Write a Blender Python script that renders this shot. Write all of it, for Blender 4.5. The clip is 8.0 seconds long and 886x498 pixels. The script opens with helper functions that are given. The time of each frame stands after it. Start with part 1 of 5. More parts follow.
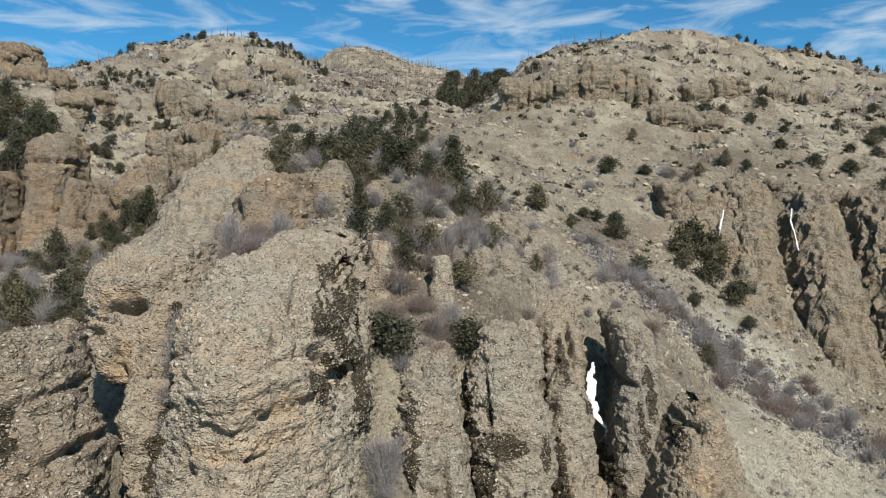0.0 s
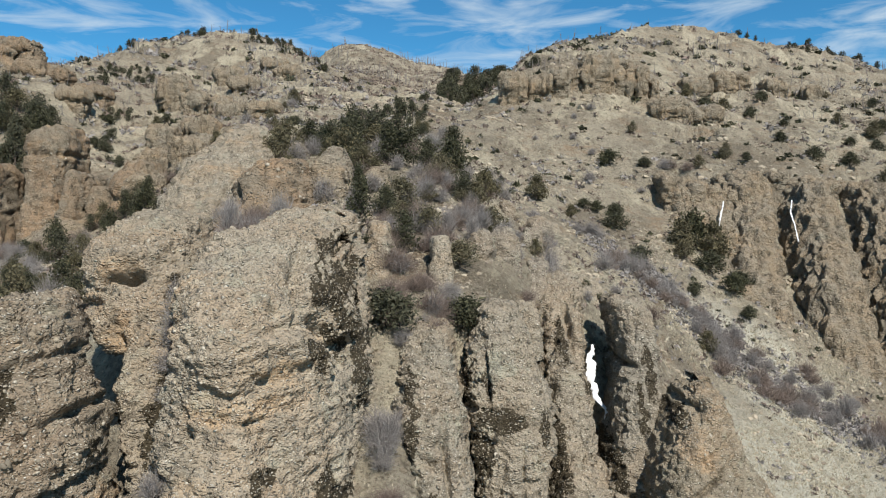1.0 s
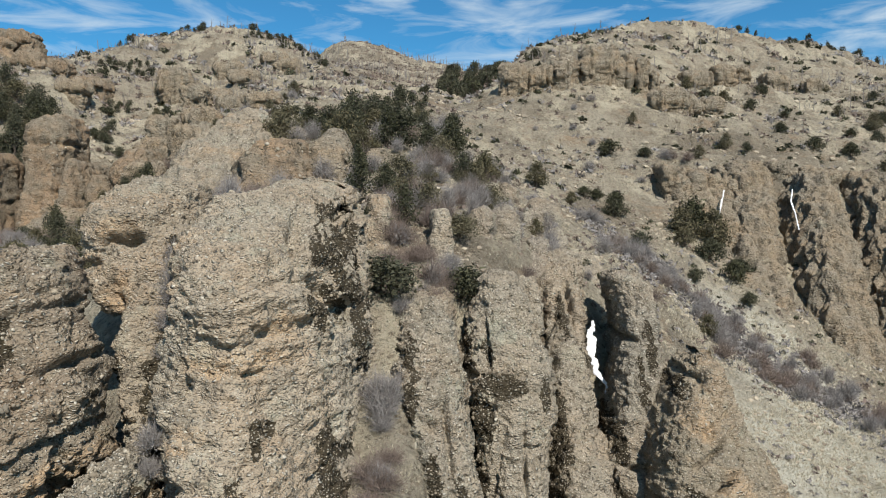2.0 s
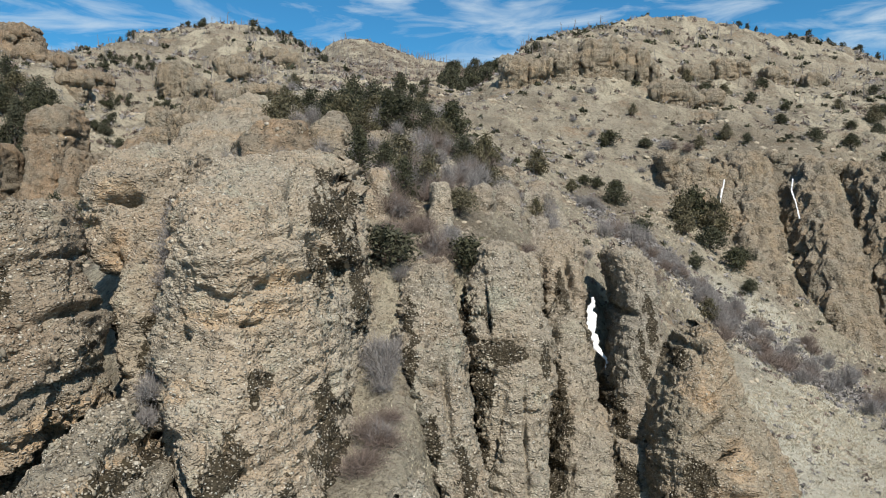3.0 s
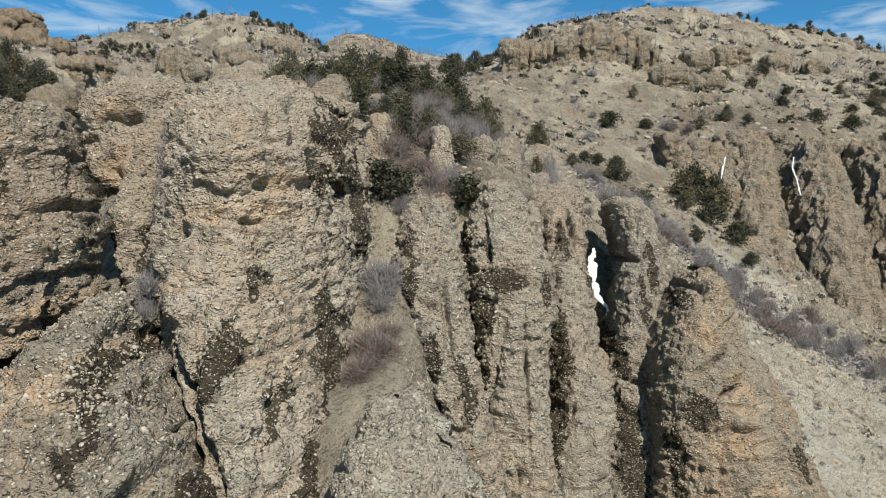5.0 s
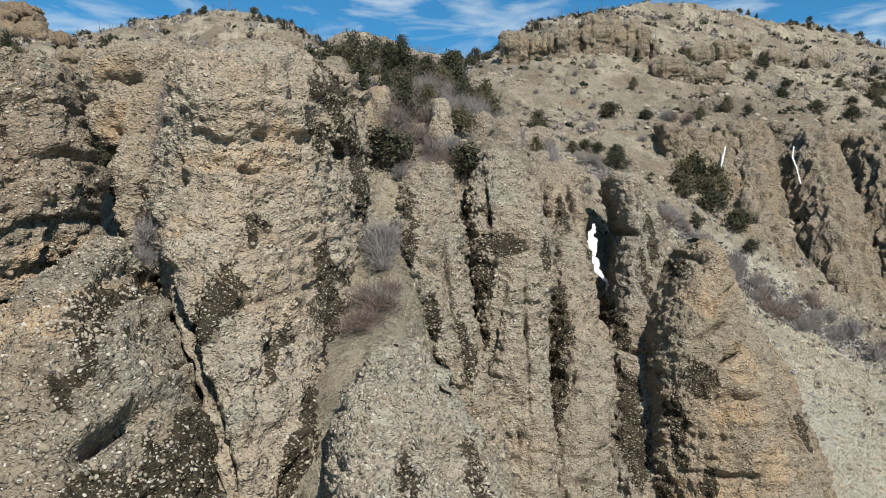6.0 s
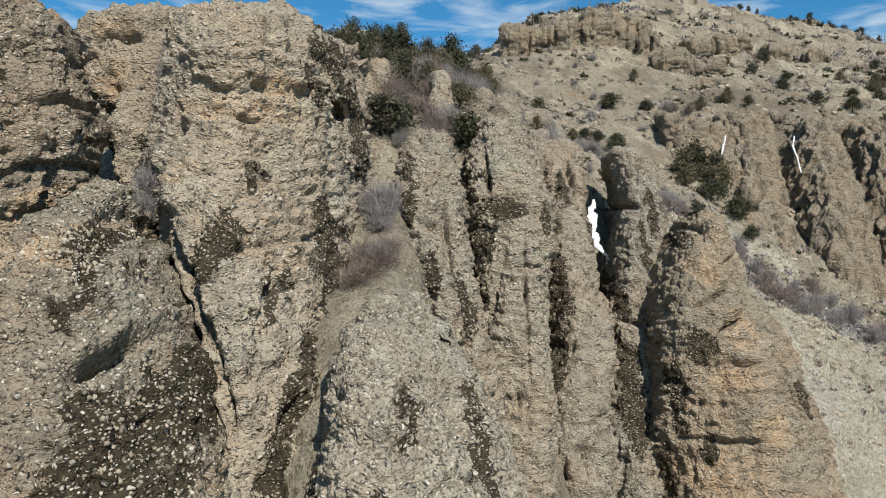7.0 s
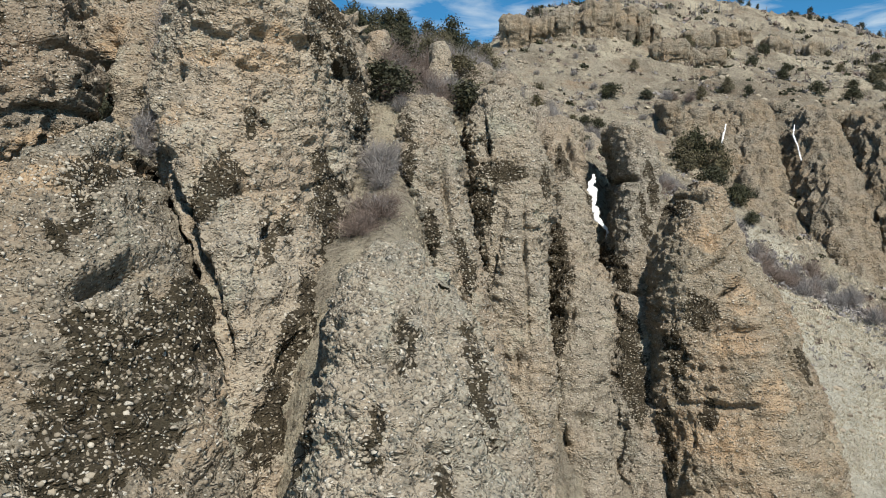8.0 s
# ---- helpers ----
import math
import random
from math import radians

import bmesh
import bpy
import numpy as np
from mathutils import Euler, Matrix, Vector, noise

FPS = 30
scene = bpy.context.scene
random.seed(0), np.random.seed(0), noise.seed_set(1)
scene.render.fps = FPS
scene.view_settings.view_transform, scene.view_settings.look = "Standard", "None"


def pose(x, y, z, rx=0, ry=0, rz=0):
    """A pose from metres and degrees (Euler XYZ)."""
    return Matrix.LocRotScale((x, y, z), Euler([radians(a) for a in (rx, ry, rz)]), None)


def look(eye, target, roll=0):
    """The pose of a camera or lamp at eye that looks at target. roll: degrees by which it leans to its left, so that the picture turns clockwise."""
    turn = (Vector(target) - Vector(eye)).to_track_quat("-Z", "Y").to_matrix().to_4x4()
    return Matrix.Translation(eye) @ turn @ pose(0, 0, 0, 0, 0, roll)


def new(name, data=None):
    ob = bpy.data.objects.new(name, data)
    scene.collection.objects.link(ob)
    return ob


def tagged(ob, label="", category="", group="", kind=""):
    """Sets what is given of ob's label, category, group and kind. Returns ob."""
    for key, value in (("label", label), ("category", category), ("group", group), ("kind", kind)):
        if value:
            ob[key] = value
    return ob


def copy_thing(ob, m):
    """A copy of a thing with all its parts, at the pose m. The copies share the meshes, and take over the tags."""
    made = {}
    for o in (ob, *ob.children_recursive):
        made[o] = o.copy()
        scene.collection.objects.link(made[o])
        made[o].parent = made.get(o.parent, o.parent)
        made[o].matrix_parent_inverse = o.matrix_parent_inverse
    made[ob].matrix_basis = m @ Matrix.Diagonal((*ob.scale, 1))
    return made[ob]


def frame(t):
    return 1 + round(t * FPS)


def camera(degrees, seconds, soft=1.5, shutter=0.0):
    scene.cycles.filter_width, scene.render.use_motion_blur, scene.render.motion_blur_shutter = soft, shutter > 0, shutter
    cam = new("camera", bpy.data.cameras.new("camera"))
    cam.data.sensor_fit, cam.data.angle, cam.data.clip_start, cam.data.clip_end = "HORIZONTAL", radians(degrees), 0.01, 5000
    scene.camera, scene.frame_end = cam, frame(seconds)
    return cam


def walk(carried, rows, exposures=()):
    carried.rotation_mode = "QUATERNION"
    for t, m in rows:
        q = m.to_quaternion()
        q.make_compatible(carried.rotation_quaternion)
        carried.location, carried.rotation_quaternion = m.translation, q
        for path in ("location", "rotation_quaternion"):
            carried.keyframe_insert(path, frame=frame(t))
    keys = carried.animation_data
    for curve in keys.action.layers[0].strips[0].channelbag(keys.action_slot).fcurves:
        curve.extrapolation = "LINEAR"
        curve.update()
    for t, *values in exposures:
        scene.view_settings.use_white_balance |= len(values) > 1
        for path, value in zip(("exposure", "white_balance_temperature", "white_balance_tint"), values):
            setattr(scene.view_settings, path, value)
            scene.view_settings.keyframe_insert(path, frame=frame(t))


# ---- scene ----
cam = camera(62.8, 8.0, soft=1.0)
METRES, EYE, TILT, LEAN, TURN = 16.0, 45.0, -2.2, 0.0, 0.0
ROWS = [
    (0.0, 0.0, 0.0, 0.0, 0.0, 0.0, -0.0),
    (0.5, 0.0009, 0.0024, -0.0349, 0.01, 0.01, 0.03),
    (1.0, 0.0042, 0.0039, -0.0934, 0.01, 0.0, 0.02),
    (1.5, 0.0033, 0.0086, -0.1564, 0.01, 0.0, 0.02),
    (3.0, 0.0072, 0.02, -0.3459, 0.05, 0.09, 0.04),
    (3.5, 0.0077, 0.0229, -0.4116, 0.07, 0.14, 0.05),
    (4.0, 0.008, 0.025, -0.4762, 0.08, 0.18, 0.06),
    (4.5, 0.0086, 0.0268, -0.5416, 0.1, 0.18, 0.05),
    (6.0, 0.0107, 0.0324, -0.7375, 0.12, 0.29, 0.06),
    (6.5, 0.0123, 0.0336, -0.8034, 0.14, 0.34, 0.06),
    (7.0, 0.0131, 0.0352, -0.8681, 0.16, 0.38, 0.07),
    (7.5, 0.0152, 0.0366, -0.934, 0.17, 0.36, 0.02),
    (8.0, 0.0156, 0.0385, -0.9988, 0.18, 0.38, 0.02),
]
walk(cam, [(t, pose(0, 0, EYE, TILT, LEAN, TURN) @ pose(METRES * x, METRES * y, METRES * z, 90 + pitch, roll, yaw)) for t, x, y, z, yaw, pitch, roll in ROWS])

# ---- light ----
SUN_EL, SUN_AZ = 46.0, 157.0          # degrees; azimuth clockwise from the way ahead (+y)
SUN_STRENGTH, SKY_STRENGTH = 5.0, 0.041


def daylight():
    way = Vector((math.sin(radians(SUN_AZ)) * math.cos(radians(SUN_EL)), math.cos(radians(SUN_AZ)) * math.cos(radians(SUN_EL)), math.sin(radians(SUN_EL))))
    lamp = bpy.data.lights.new("sun", "SUN")
    lamp.energy, lamp.angle, lamp.color = SUN_STRENGTH, radians(0.53), (1.0, 0.94, 0.865)
    ob = new("sun", lamp)
    ob.matrix_world = look(way * 100, (0, 0, 0))
    world = bpy.data.worlds.new("sky")
    world.use_nodes = True
    scene.world = world
    nt = world.node_tree
    nt.nodes.clear()
    out = nt.nodes.new("ShaderNodeOutputWorld")
    bg = nt.nodes.new("ShaderNodeBackground")
    sky = nt.nodes.new("ShaderNodeTexSky")
    sky.sky_type, sky.sun_disc = "NISHITA", False
    sky.sun_elevation, sky.sun_rotation = radians(SUN_EL), radians(SUN_AZ)
    sky.altitude, sky.air_density, sky.dust_density, sky.ozone_density = 1800, 1.0, 0.2, 3.0
    # thin cirrus, stretched across the sky
    co = nt.nodes.new("ShaderNodeTexCoord")
    mp = nt.nodes.new("ShaderNodeMapping")
    mp.inputs["Scale"].default_value = (3.4, 3.4, 15.0)
    mp.inputs["Rotation"].default_value = (0.0, 0.24, 0.3)
    nz = nt.nodes.new("ShaderNodeTexNoise")
    nz.inputs["Scale"].default_value, nz.inputs["Detail"].default_value = 1.9, 7.0
    nz.inputs["Roughness"].default_value, nz.inputs["Distortion"].default_value = 0.55, 0.9
    ramp = nt.nodes.new("ShaderNodeValToRGB")
    ramp.color_ramp.elements[0].position, ramp.color_ramp.elements[1].position = 0.47, 0.72
    ramp.color_ramp.elements[1].color = (0.75, 0.75, 0.75, 1)
    mix = nt.nodes.new("ShaderNodeMix")
    mix.data_type = "RGBA"
    tint = nt.nodes.new("ShaderNodeMix")
    tint.data_type, tint.blend_type = "RGBA", "MULTIPLY"
    tint.inputs["Factor"].default_value = 1.0
    tint.inputs[7].default_value = SKY_TINT
    mix.inputs[7].default_value = (13.0, 15.0, 16.5, 1)
    ln = nt.links.new
    ln(co.outputs["Generated"], mp.inputs["Vector"])
    ln(mp.outputs["Vector"], nz.inputs["Vector"])
    ln(nz.outputs["Fac"], ramp.inputs["Fac"])
    ln(ramp.outputs["Color"], mix.inputs["Factor"])
    ln(sky.outputs["Color"], tint.inputs[6])
    ln(tint.outputs[2], mix.inputs[6])
    ln(mix.outputs[2], bg.inputs["Color"])
    bg.inputs["Strength"].default_value = SKY_STRENGTH
    ln(bg.outputs["Background"], out.inputs["Surface"])


SKY_TINT = (0.74, 2.0, 2.35, 1)
daylight()
scene.view_settings.exposure = 0.33

# ---- noise ----
_rng = np.random.default_rng(11)
_perm = _rng.permutation(256)
_grad = _rng.normal(size=(256, 3))
_grad /= np.linalg.norm(_grad, axis=1)[:, None]
_jit = _rng.random((256, 4))


def _hash(i, j, k):
    return _perm[(_perm[(_perm[i & 255] + j) & 255] + k) & 255]


def perlin(p):
    """Gradient noise at the rows of p, about -0.6 to 0.6."""
    i = np.floor(p).astype(np.int64)
    f = p - i
    w = f * f * f * (f * (f * 6 - 15) + 10)
    out = np.zeros(len(p))
    for a in (0, 1):
        wa = w[:, 0] if a else 1 - w[:, 0]
        for b in (0, 1):
            wb = w[:, 1] if b else 1 - w[:, 1]
            for c in (0, 1):
                wc = w[:, 2] if c else 1 - w[:, 2]
                g = _grad[_hash(i[:, 0] + a, i[:, 1] + b, i[:, 2] + c)]
                out += wa * wb * wc * (g[:, 0] * (f[:, 0] - a) + g[:, 1] * (f[:, 1] - b) + g[:, 2] * (f[:, 2] - c))
    return out


def fbm(p, octaves=4, gain=0.5):
    total, amp = np.zeros(len(p)), 1.0
    for o in range(octaves):
        total += amp * perlin(p * 2.0 ** o + 17.3 * o)
        amp *= gain
    return total


def ridged(p, octaves=3):
    total, amp = np.zeros(len(p)), 1.0
    for o in range(octaves):
        total += amp * (0.5 - np.abs(perlin(p * 2.0 ** o + 9.1 * o)) * 1.6)
        amp *= 0.5
    return total


def knobs(p):
    """Rounded knobs, one to a cell: 1 on a knob's crown, 0 between."""
    i = np.floor(p).astype(np.int64)
    best = np.zeros(len(p))
    for a in (-1, 0, 1):
        for b in (-1, 0, 1):
            for c in (-1, 0, 1):
                r = _jit[_hash(i[:, 0] + a, i[:, 1] + b, i[:, 2] + c)]
                d = (p - i - np.array((a, b, c)) - r[:, :3])
                best = np.maximum(best, 1 - (d * d).sum(1) / (0.2 + 0.5 * r[:, 3]) ** 2)
    return np.sqrt(best)


# ---- meshes ----
def mesh_of(name, verts, faces, smooth=True, mat=None):
    """A mesh from arrays: verts (n, 3); faces (m, 3) or (m, 4)."""
    me = bpy.data.meshes.new(name)
    verts, faces = np.asarray(verts, np.float32), np.asarray(faces, np.int32)
    k = faces.shape[1]
    me.vertices.add(len(verts))
    me.vertices.foreach_set("co", verts.ravel())
    me.loops.add(faces.size)
    me.loops.foreach_set("vertex_index", faces.ravel())
    me.polygons.add(len(faces))
    me.polygons.foreach_set("loop_start", np.arange(0, faces.size, k, dtype=np.int32))
    me.polygons.foreach_set("use_smooth", np.full(len(faces), smooth))
    me.update(calc_edges=True)
    me.validate()
    if mat:
        me.materials.append(mat)
    return me


def grid_faces(rows, cols, wrap=False):
    a = np.arange(rows * cols).reshape(rows, cols)
    if wrap:
        a = np.hstack([a, a[:, :1]])
    return np.stack([a[:-1, :-1], a[:-1, 1:], a[1:, 1:], a[1:, :-1]], -1).reshape(-1, 4)


# ---- materials ----
class Nodes:
    """Short hand for a node tree."""

    def __init__(self, name):
        self.mat = bpy.data.materials.new(name)
        self.mat.use_nodes = True
        self.t = self.mat.node_tree
        self.t.nodes.clear()
        self.out = self.add("ShaderNodeOutputMaterial")
        self.bsdf = self.add("ShaderNodeBsdfPrincipled")
        self.t.links.new(self.bsdf.outputs[0], self.out.inputs["Surface"])
        self.pos = self.add("ShaderNodeNewGeometry").outputs["Position"]

    def add(self, kind):
        return self.t.nodes.new(kind)

    def link(self, a, b):
        self.t.links.new(a, b)

    def put(self, socket, value):
        if isinstance(value, bpy.types.NodeSocket):
            self.link(value, socket)
        else:
            socket.default_value = value

    def scaled(self, sx, sy, sz, source=None, rot=(0, 0, 0)):
        m = self.add("ShaderNodeMapping")
        m.inputs["Scale"].default_value = (sx, sy, sz)
        m.inputs["Rotation"].default_value = rot
        self.link(source or self.pos, m.inputs["Vector"])
        return m.outputs["Vector"]

    def noise(self, scale, detail=4.0, rough=0.55, vec=None, distort=0.0):
        n = self.add("ShaderNodeTexNoise")
        n.inputs["Scale"].default_value, n.inputs["Detail"].default_value = scale, detail
        n.inputs["Roughness"].default_value, n.inputs["Distortion"].default_value = rough, distort
        self.link(vec or self.pos, n.inputs["Vector"])
        return n.outputs["Fac"]

    def voronoi(self, scale, vec=None, feature="F1", rand=1.0):
        n = self.add("ShaderNodeTexVoronoi")
        n.feature = feature
        n.inputs["Scale"].default_value, n.inputs["Randomness"].default_value = scale, rand
        self.link(vec or self.pos, n.inputs["Vector"])
        return n.outputs["Distance"], n.outputs["Color"] if feature != "DISTANCE_TO_EDGE" else None

    def ramp(self, fac, *stops):
        r = self.add("ShaderNodeValToRGB")
        e = r.color_ramp.elements
        while len(e) < len(stops):
            e.new(0.5)
        for el, (p, c) in zip(e, stops):
            el.position = p
            el.color = (c, c, c, 1) if isinstance(c, (int, float)) else (*c, 1)
        self.link(fac, r.inputs["Fac"])
        return r.outputs["Color"]

    def mix(self, fac, a, b, blend="MIX"):
        m = self.add("ShaderNodeMix")
        m.data_type, m.blend_type = "RGBA", blend
        self.put(m.inputs["Factor"], fac)
        for s, v in ((m.inputs[6], a), (m.inputs[7], b)):
            self.put(s, (*v, 1) if isinstance(v, tuple) and len(v) == 3 else v)
        return m.outputs[2]

    def math(self, op, a, b=0.0):
        m = self.add("ShaderNodeMath")
        m.operation = op
        self.put(m.inputs[0], a)
        self.put(m.inputs[1], b)
        return m.outputs[0]

    def bump(self, height, strength, distance, normal=None):
        b = self.add("ShaderNodeBump")
        b.inputs["Strength"].default_value, b.inputs["Distance"].default_value = strength, distance
        self.link(height, b.inputs["Height"])
        if normal:
            self.link(normal, b.inputs["Normal"])
        return b.outputs["Normal"]

    def done(self, colour, rough=0.95, normal=None, spec=0.15):
        self.put(self.bsdf.inputs["Base Color"], (*colour, 1) if isinstance(colour, tuple) and len(colour) == 3 else colour)
        self.put(self.bsdf.inputs["Roughness"], rough)
        self.bsdf.inputs["Specular IOR Level"].default_value = spec
        if normal:
            self.link(normal, self.bsdf.inputs["Normal"])
        return self.mat


def blob(n, vec, x, z, rx, rz, tilt=0.0):
    """1 within an upright patch round (x, z), 0 outside; tilt leans its head to the left."""
    c, s = math.cos(tilt), math.sin(tilt)
    total = None
    for ax, az, r in ((c, s, rx), (-s, c, rz)):
        d = n.add("ShaderNodeVectorMath")
        d.operation = "DOT_PRODUCT"
        n.link(vec, d.inputs[0])
        d.inputs[1].default_value = (ax / r, 0, az / r)
        off = n.math("POWER", n.math("ABSOLUTE", n.math("SUBTRACT", d.outputs["Value"], (ax * x + az * z) / r)), 2.0)
        total = off if total is None else n.math("ADD", total, off)
    return n.ramp(total, (0.3, 1.0), (2.6, 0.0))


def spread(n, vec, patches):
    """The patches of a list together, no more than 1."""
    total = 0.0
    for p in patches:
        total = n.math("ADD", total, blob(n, vec, *p))
    return n.math("MINIMUM", total, 1.0)


def conglomerate(name, warm, grey, lichen, scale=1.0, moss=0.5, stains=0.6, contrast=1.0, dark=(), orange=(), streaks=0.35):
    """Pebbly sandstone matrix with light and dark clasts, orange stains, grey weathering, dark lichen in streaks and
    painted shade in pits and hollows.
    warm, grey: the two matrix colours; lichen: 0 to 1, how much of the face it covers; scale: clasts per metre,
    relative;
    dark, orange: patches (x, z, half width, half height, tilt) of lichen, some also painting the shade of hollows, or
    where fresh ochre rock is bared."""
    n = Nodes(name)
    big = n.noise(0.16, 5.0, 0.6)
    col = n.mix(n.ramp(big, (0.40, 0.0), (0.60, 1.0)), warm, grey)
    wob = n.add("ShaderNodeTexNoise")
    wob.inputs["Scale"].default_value, wob.inputs["Detail"].default_value = 0.9, 4.0
    n.link(n.pos, wob.inputs["Vector"])
    shift = n.add("ShaderNodeVectorMath")
    shift.operation = "MULTIPLY_ADD"
    n.link(wob.outputs["Color"], shift.inputs[0])
    shift.inputs[1].default_value = (1.6, 1.6, 1.6)
    n.link(n.pos, shift.inputs[2])
    back = n.add("ShaderNodeVectorMath")
    back.operation = "SUBTRACT"
    n.link(shift.outputs[0], back.inputs[0])
    back.inputs[1].default_value = (0.8, 0.8, 0.8)
    wavy = back.outputs[0]
    stain = n.ramp(n.noise(0.22, 4.0, 0.6, n.scaled(1, 1, 1.6, None), 0.6), (0.57, 0.0), (0.70, stains))
    col = n.mix(stain, col, (0.46, 0.305, 0.165))
    if orange:
        bared = n.math("MULTIPLY", spread(n, wavy, orange), n.ramp(n.noise(0.9, 5.0, 0.65), (0.32, 0.3), (0.54, 0.85)))
        col = n.mix(bared, col, n.mix(n.noise(0.6, 4.0), (0.47, 0.36, 0.235), (0.44, 0.29, 0.16)))
    col = n.mix(n.ramp(n.noise(1.1, 6.0, 0.7), (0.34, 0.75), (0.48, 0.0)), col, tuple(c * 0.5 for c in grey))
    col = n.mix(n.ramp(n.noise(0.7, 6.0, 0.7, n.scaled(1, 1, 2.2)), (0.54, 0.0), (0.66, 0.6)), col, tuple(min(c * 1.4, 0.7) for c in grey))
    pale = n.ramp(n.noise(0.45, 6.0, 0.7), (0.55, 0.0), (0.66, moss))
    col = n.mix(pale, col, (0.385, 0.375, 0.285))
    # water streaks down the face; on far rock they also carry painted shade
    col = n.mix(n.ramp(n.noise(1.0, 5.0, 0.65, n.scaled(1, 1, 0.13)), (0.53, 0.0), (0.66, streaks)), col, (0.11, 0.092, 0.066))
    # lichen: streaked down the face, broken up into spots
    wide = n.noise(0.5, 4.0, 0.6, n.scaled(1.0, 1.0, 0.3))
    spots = n.noise(4.6, 5.0, 0.75, n.scaled(1, 1, 0.7))
    cover = n.math("ADD", n.math("MULTIPLY", wide, 1.2), n.math("MULTIPLY", spots, 2.4))
    # dark patches: lichen, over cracks and hollows painted shade as well
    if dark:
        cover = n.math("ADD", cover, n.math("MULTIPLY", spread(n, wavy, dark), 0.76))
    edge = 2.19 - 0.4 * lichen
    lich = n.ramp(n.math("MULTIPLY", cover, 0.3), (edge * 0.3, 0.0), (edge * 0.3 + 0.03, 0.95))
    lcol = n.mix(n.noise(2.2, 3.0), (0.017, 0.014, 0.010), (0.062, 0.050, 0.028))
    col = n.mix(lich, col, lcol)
    # dark specks paint the shade of small pits between the clasts
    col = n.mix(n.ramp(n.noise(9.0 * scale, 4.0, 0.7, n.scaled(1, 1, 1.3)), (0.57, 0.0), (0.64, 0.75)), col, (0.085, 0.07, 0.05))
    # clasts of two sizes stand out of matrix and lichen
    warp = n.add("ShaderNodeVectorMath")
    warp.operation = "ADD"
    nz = n.add("ShaderNodeTexNoise")
    nz.inputs["Scale"].default_value = 1.7 * scale
    n.link(n.pos, nz.inputs["Vector"])
    small = n.add("ShaderNodeVectorMath")
    small.operation = "SCALE"
    small.inputs["Scale"].default_value = 0.35 / scale
    n.link(nz.outputs["Color"], small.inputs[0])
    n.link(n.pos, warp.inputs[0])
    n.link(small.outputs[0], warp.inputs[1])
    flat = n.scaled(1, 1, 1.5, warp.outputs[0])
    d1, c1 = n.voronoi(3.8 * scale, flat)
    d2, c2 = n.voronoi(8.5 * scale, flat)
    sep1 = n.add("ShaderNodeSeparateColor")
    n.link(c1, sep1.inputs[0])
    sep2 = n.add("ShaderNodeSeparateColor")
    n.link(c2, sep2.inputs[0])
    tone1 = n.ramp(sep1.outputs[0], (0.0, (0.10, 0.085, 0.07)), (0.25, (0.33, 0.28, 0.21)), (0.6, (0.46, 0.405, 0.315)), (1.0, (0.68, 0.64, 0.54)))
    tone2 = n.ramp(sep2.outputs[1], (0.0, (0.06, 0.05, 0.04)), (0.34, (0.26, 0.215, 0.155)), (0.64, (0.46, 0.40, 0.305)), (1.0, (0.74, 0.70, 0.60)))
    in1 = n.math("MULTIPLY", n.ramp(d1, (0.26, 1.0), (0.34, 0.0)), n.ramp(sep1.outputs[1], (0.60, 0.0), (0.66, 0.9 * contrast)))
    in2 = n.math("MULTIPLY", n.ramp(d2, (0.32, 1.0), (0.42, 0.0)), n.ramp(sep2.outputs[0], (0.36, 0.0), (0.46, 0.9 * contrast)))
    col = n.mix(in2, col, tone2)
    col = n.mix(in1, col, tone1)
    # relief
    h = n.math("ADD", n.math("MULTIPLY", n.ramp(d1, (0.0, 1.0), (0.5, 0.0)), n.ramp(sep1.outputs[1], (0.3, 0.15), (0.7, 1.0))),
               n.math("MULTIPLY", n.ramp(d2, (0.0, 1.0), (0.5, 0.0)), 0.4))
    h = n.math("ADD", h, n.math("MULTIPLY", n.noise(1.5 * scale, 6.0, 0.66, n.scaled(1, 1, 1.6)), 1.9))
    nor = n.bump(h, 1.0, 0.26 / scale)
    return n.done(col, 0.95, nor, 0.1)


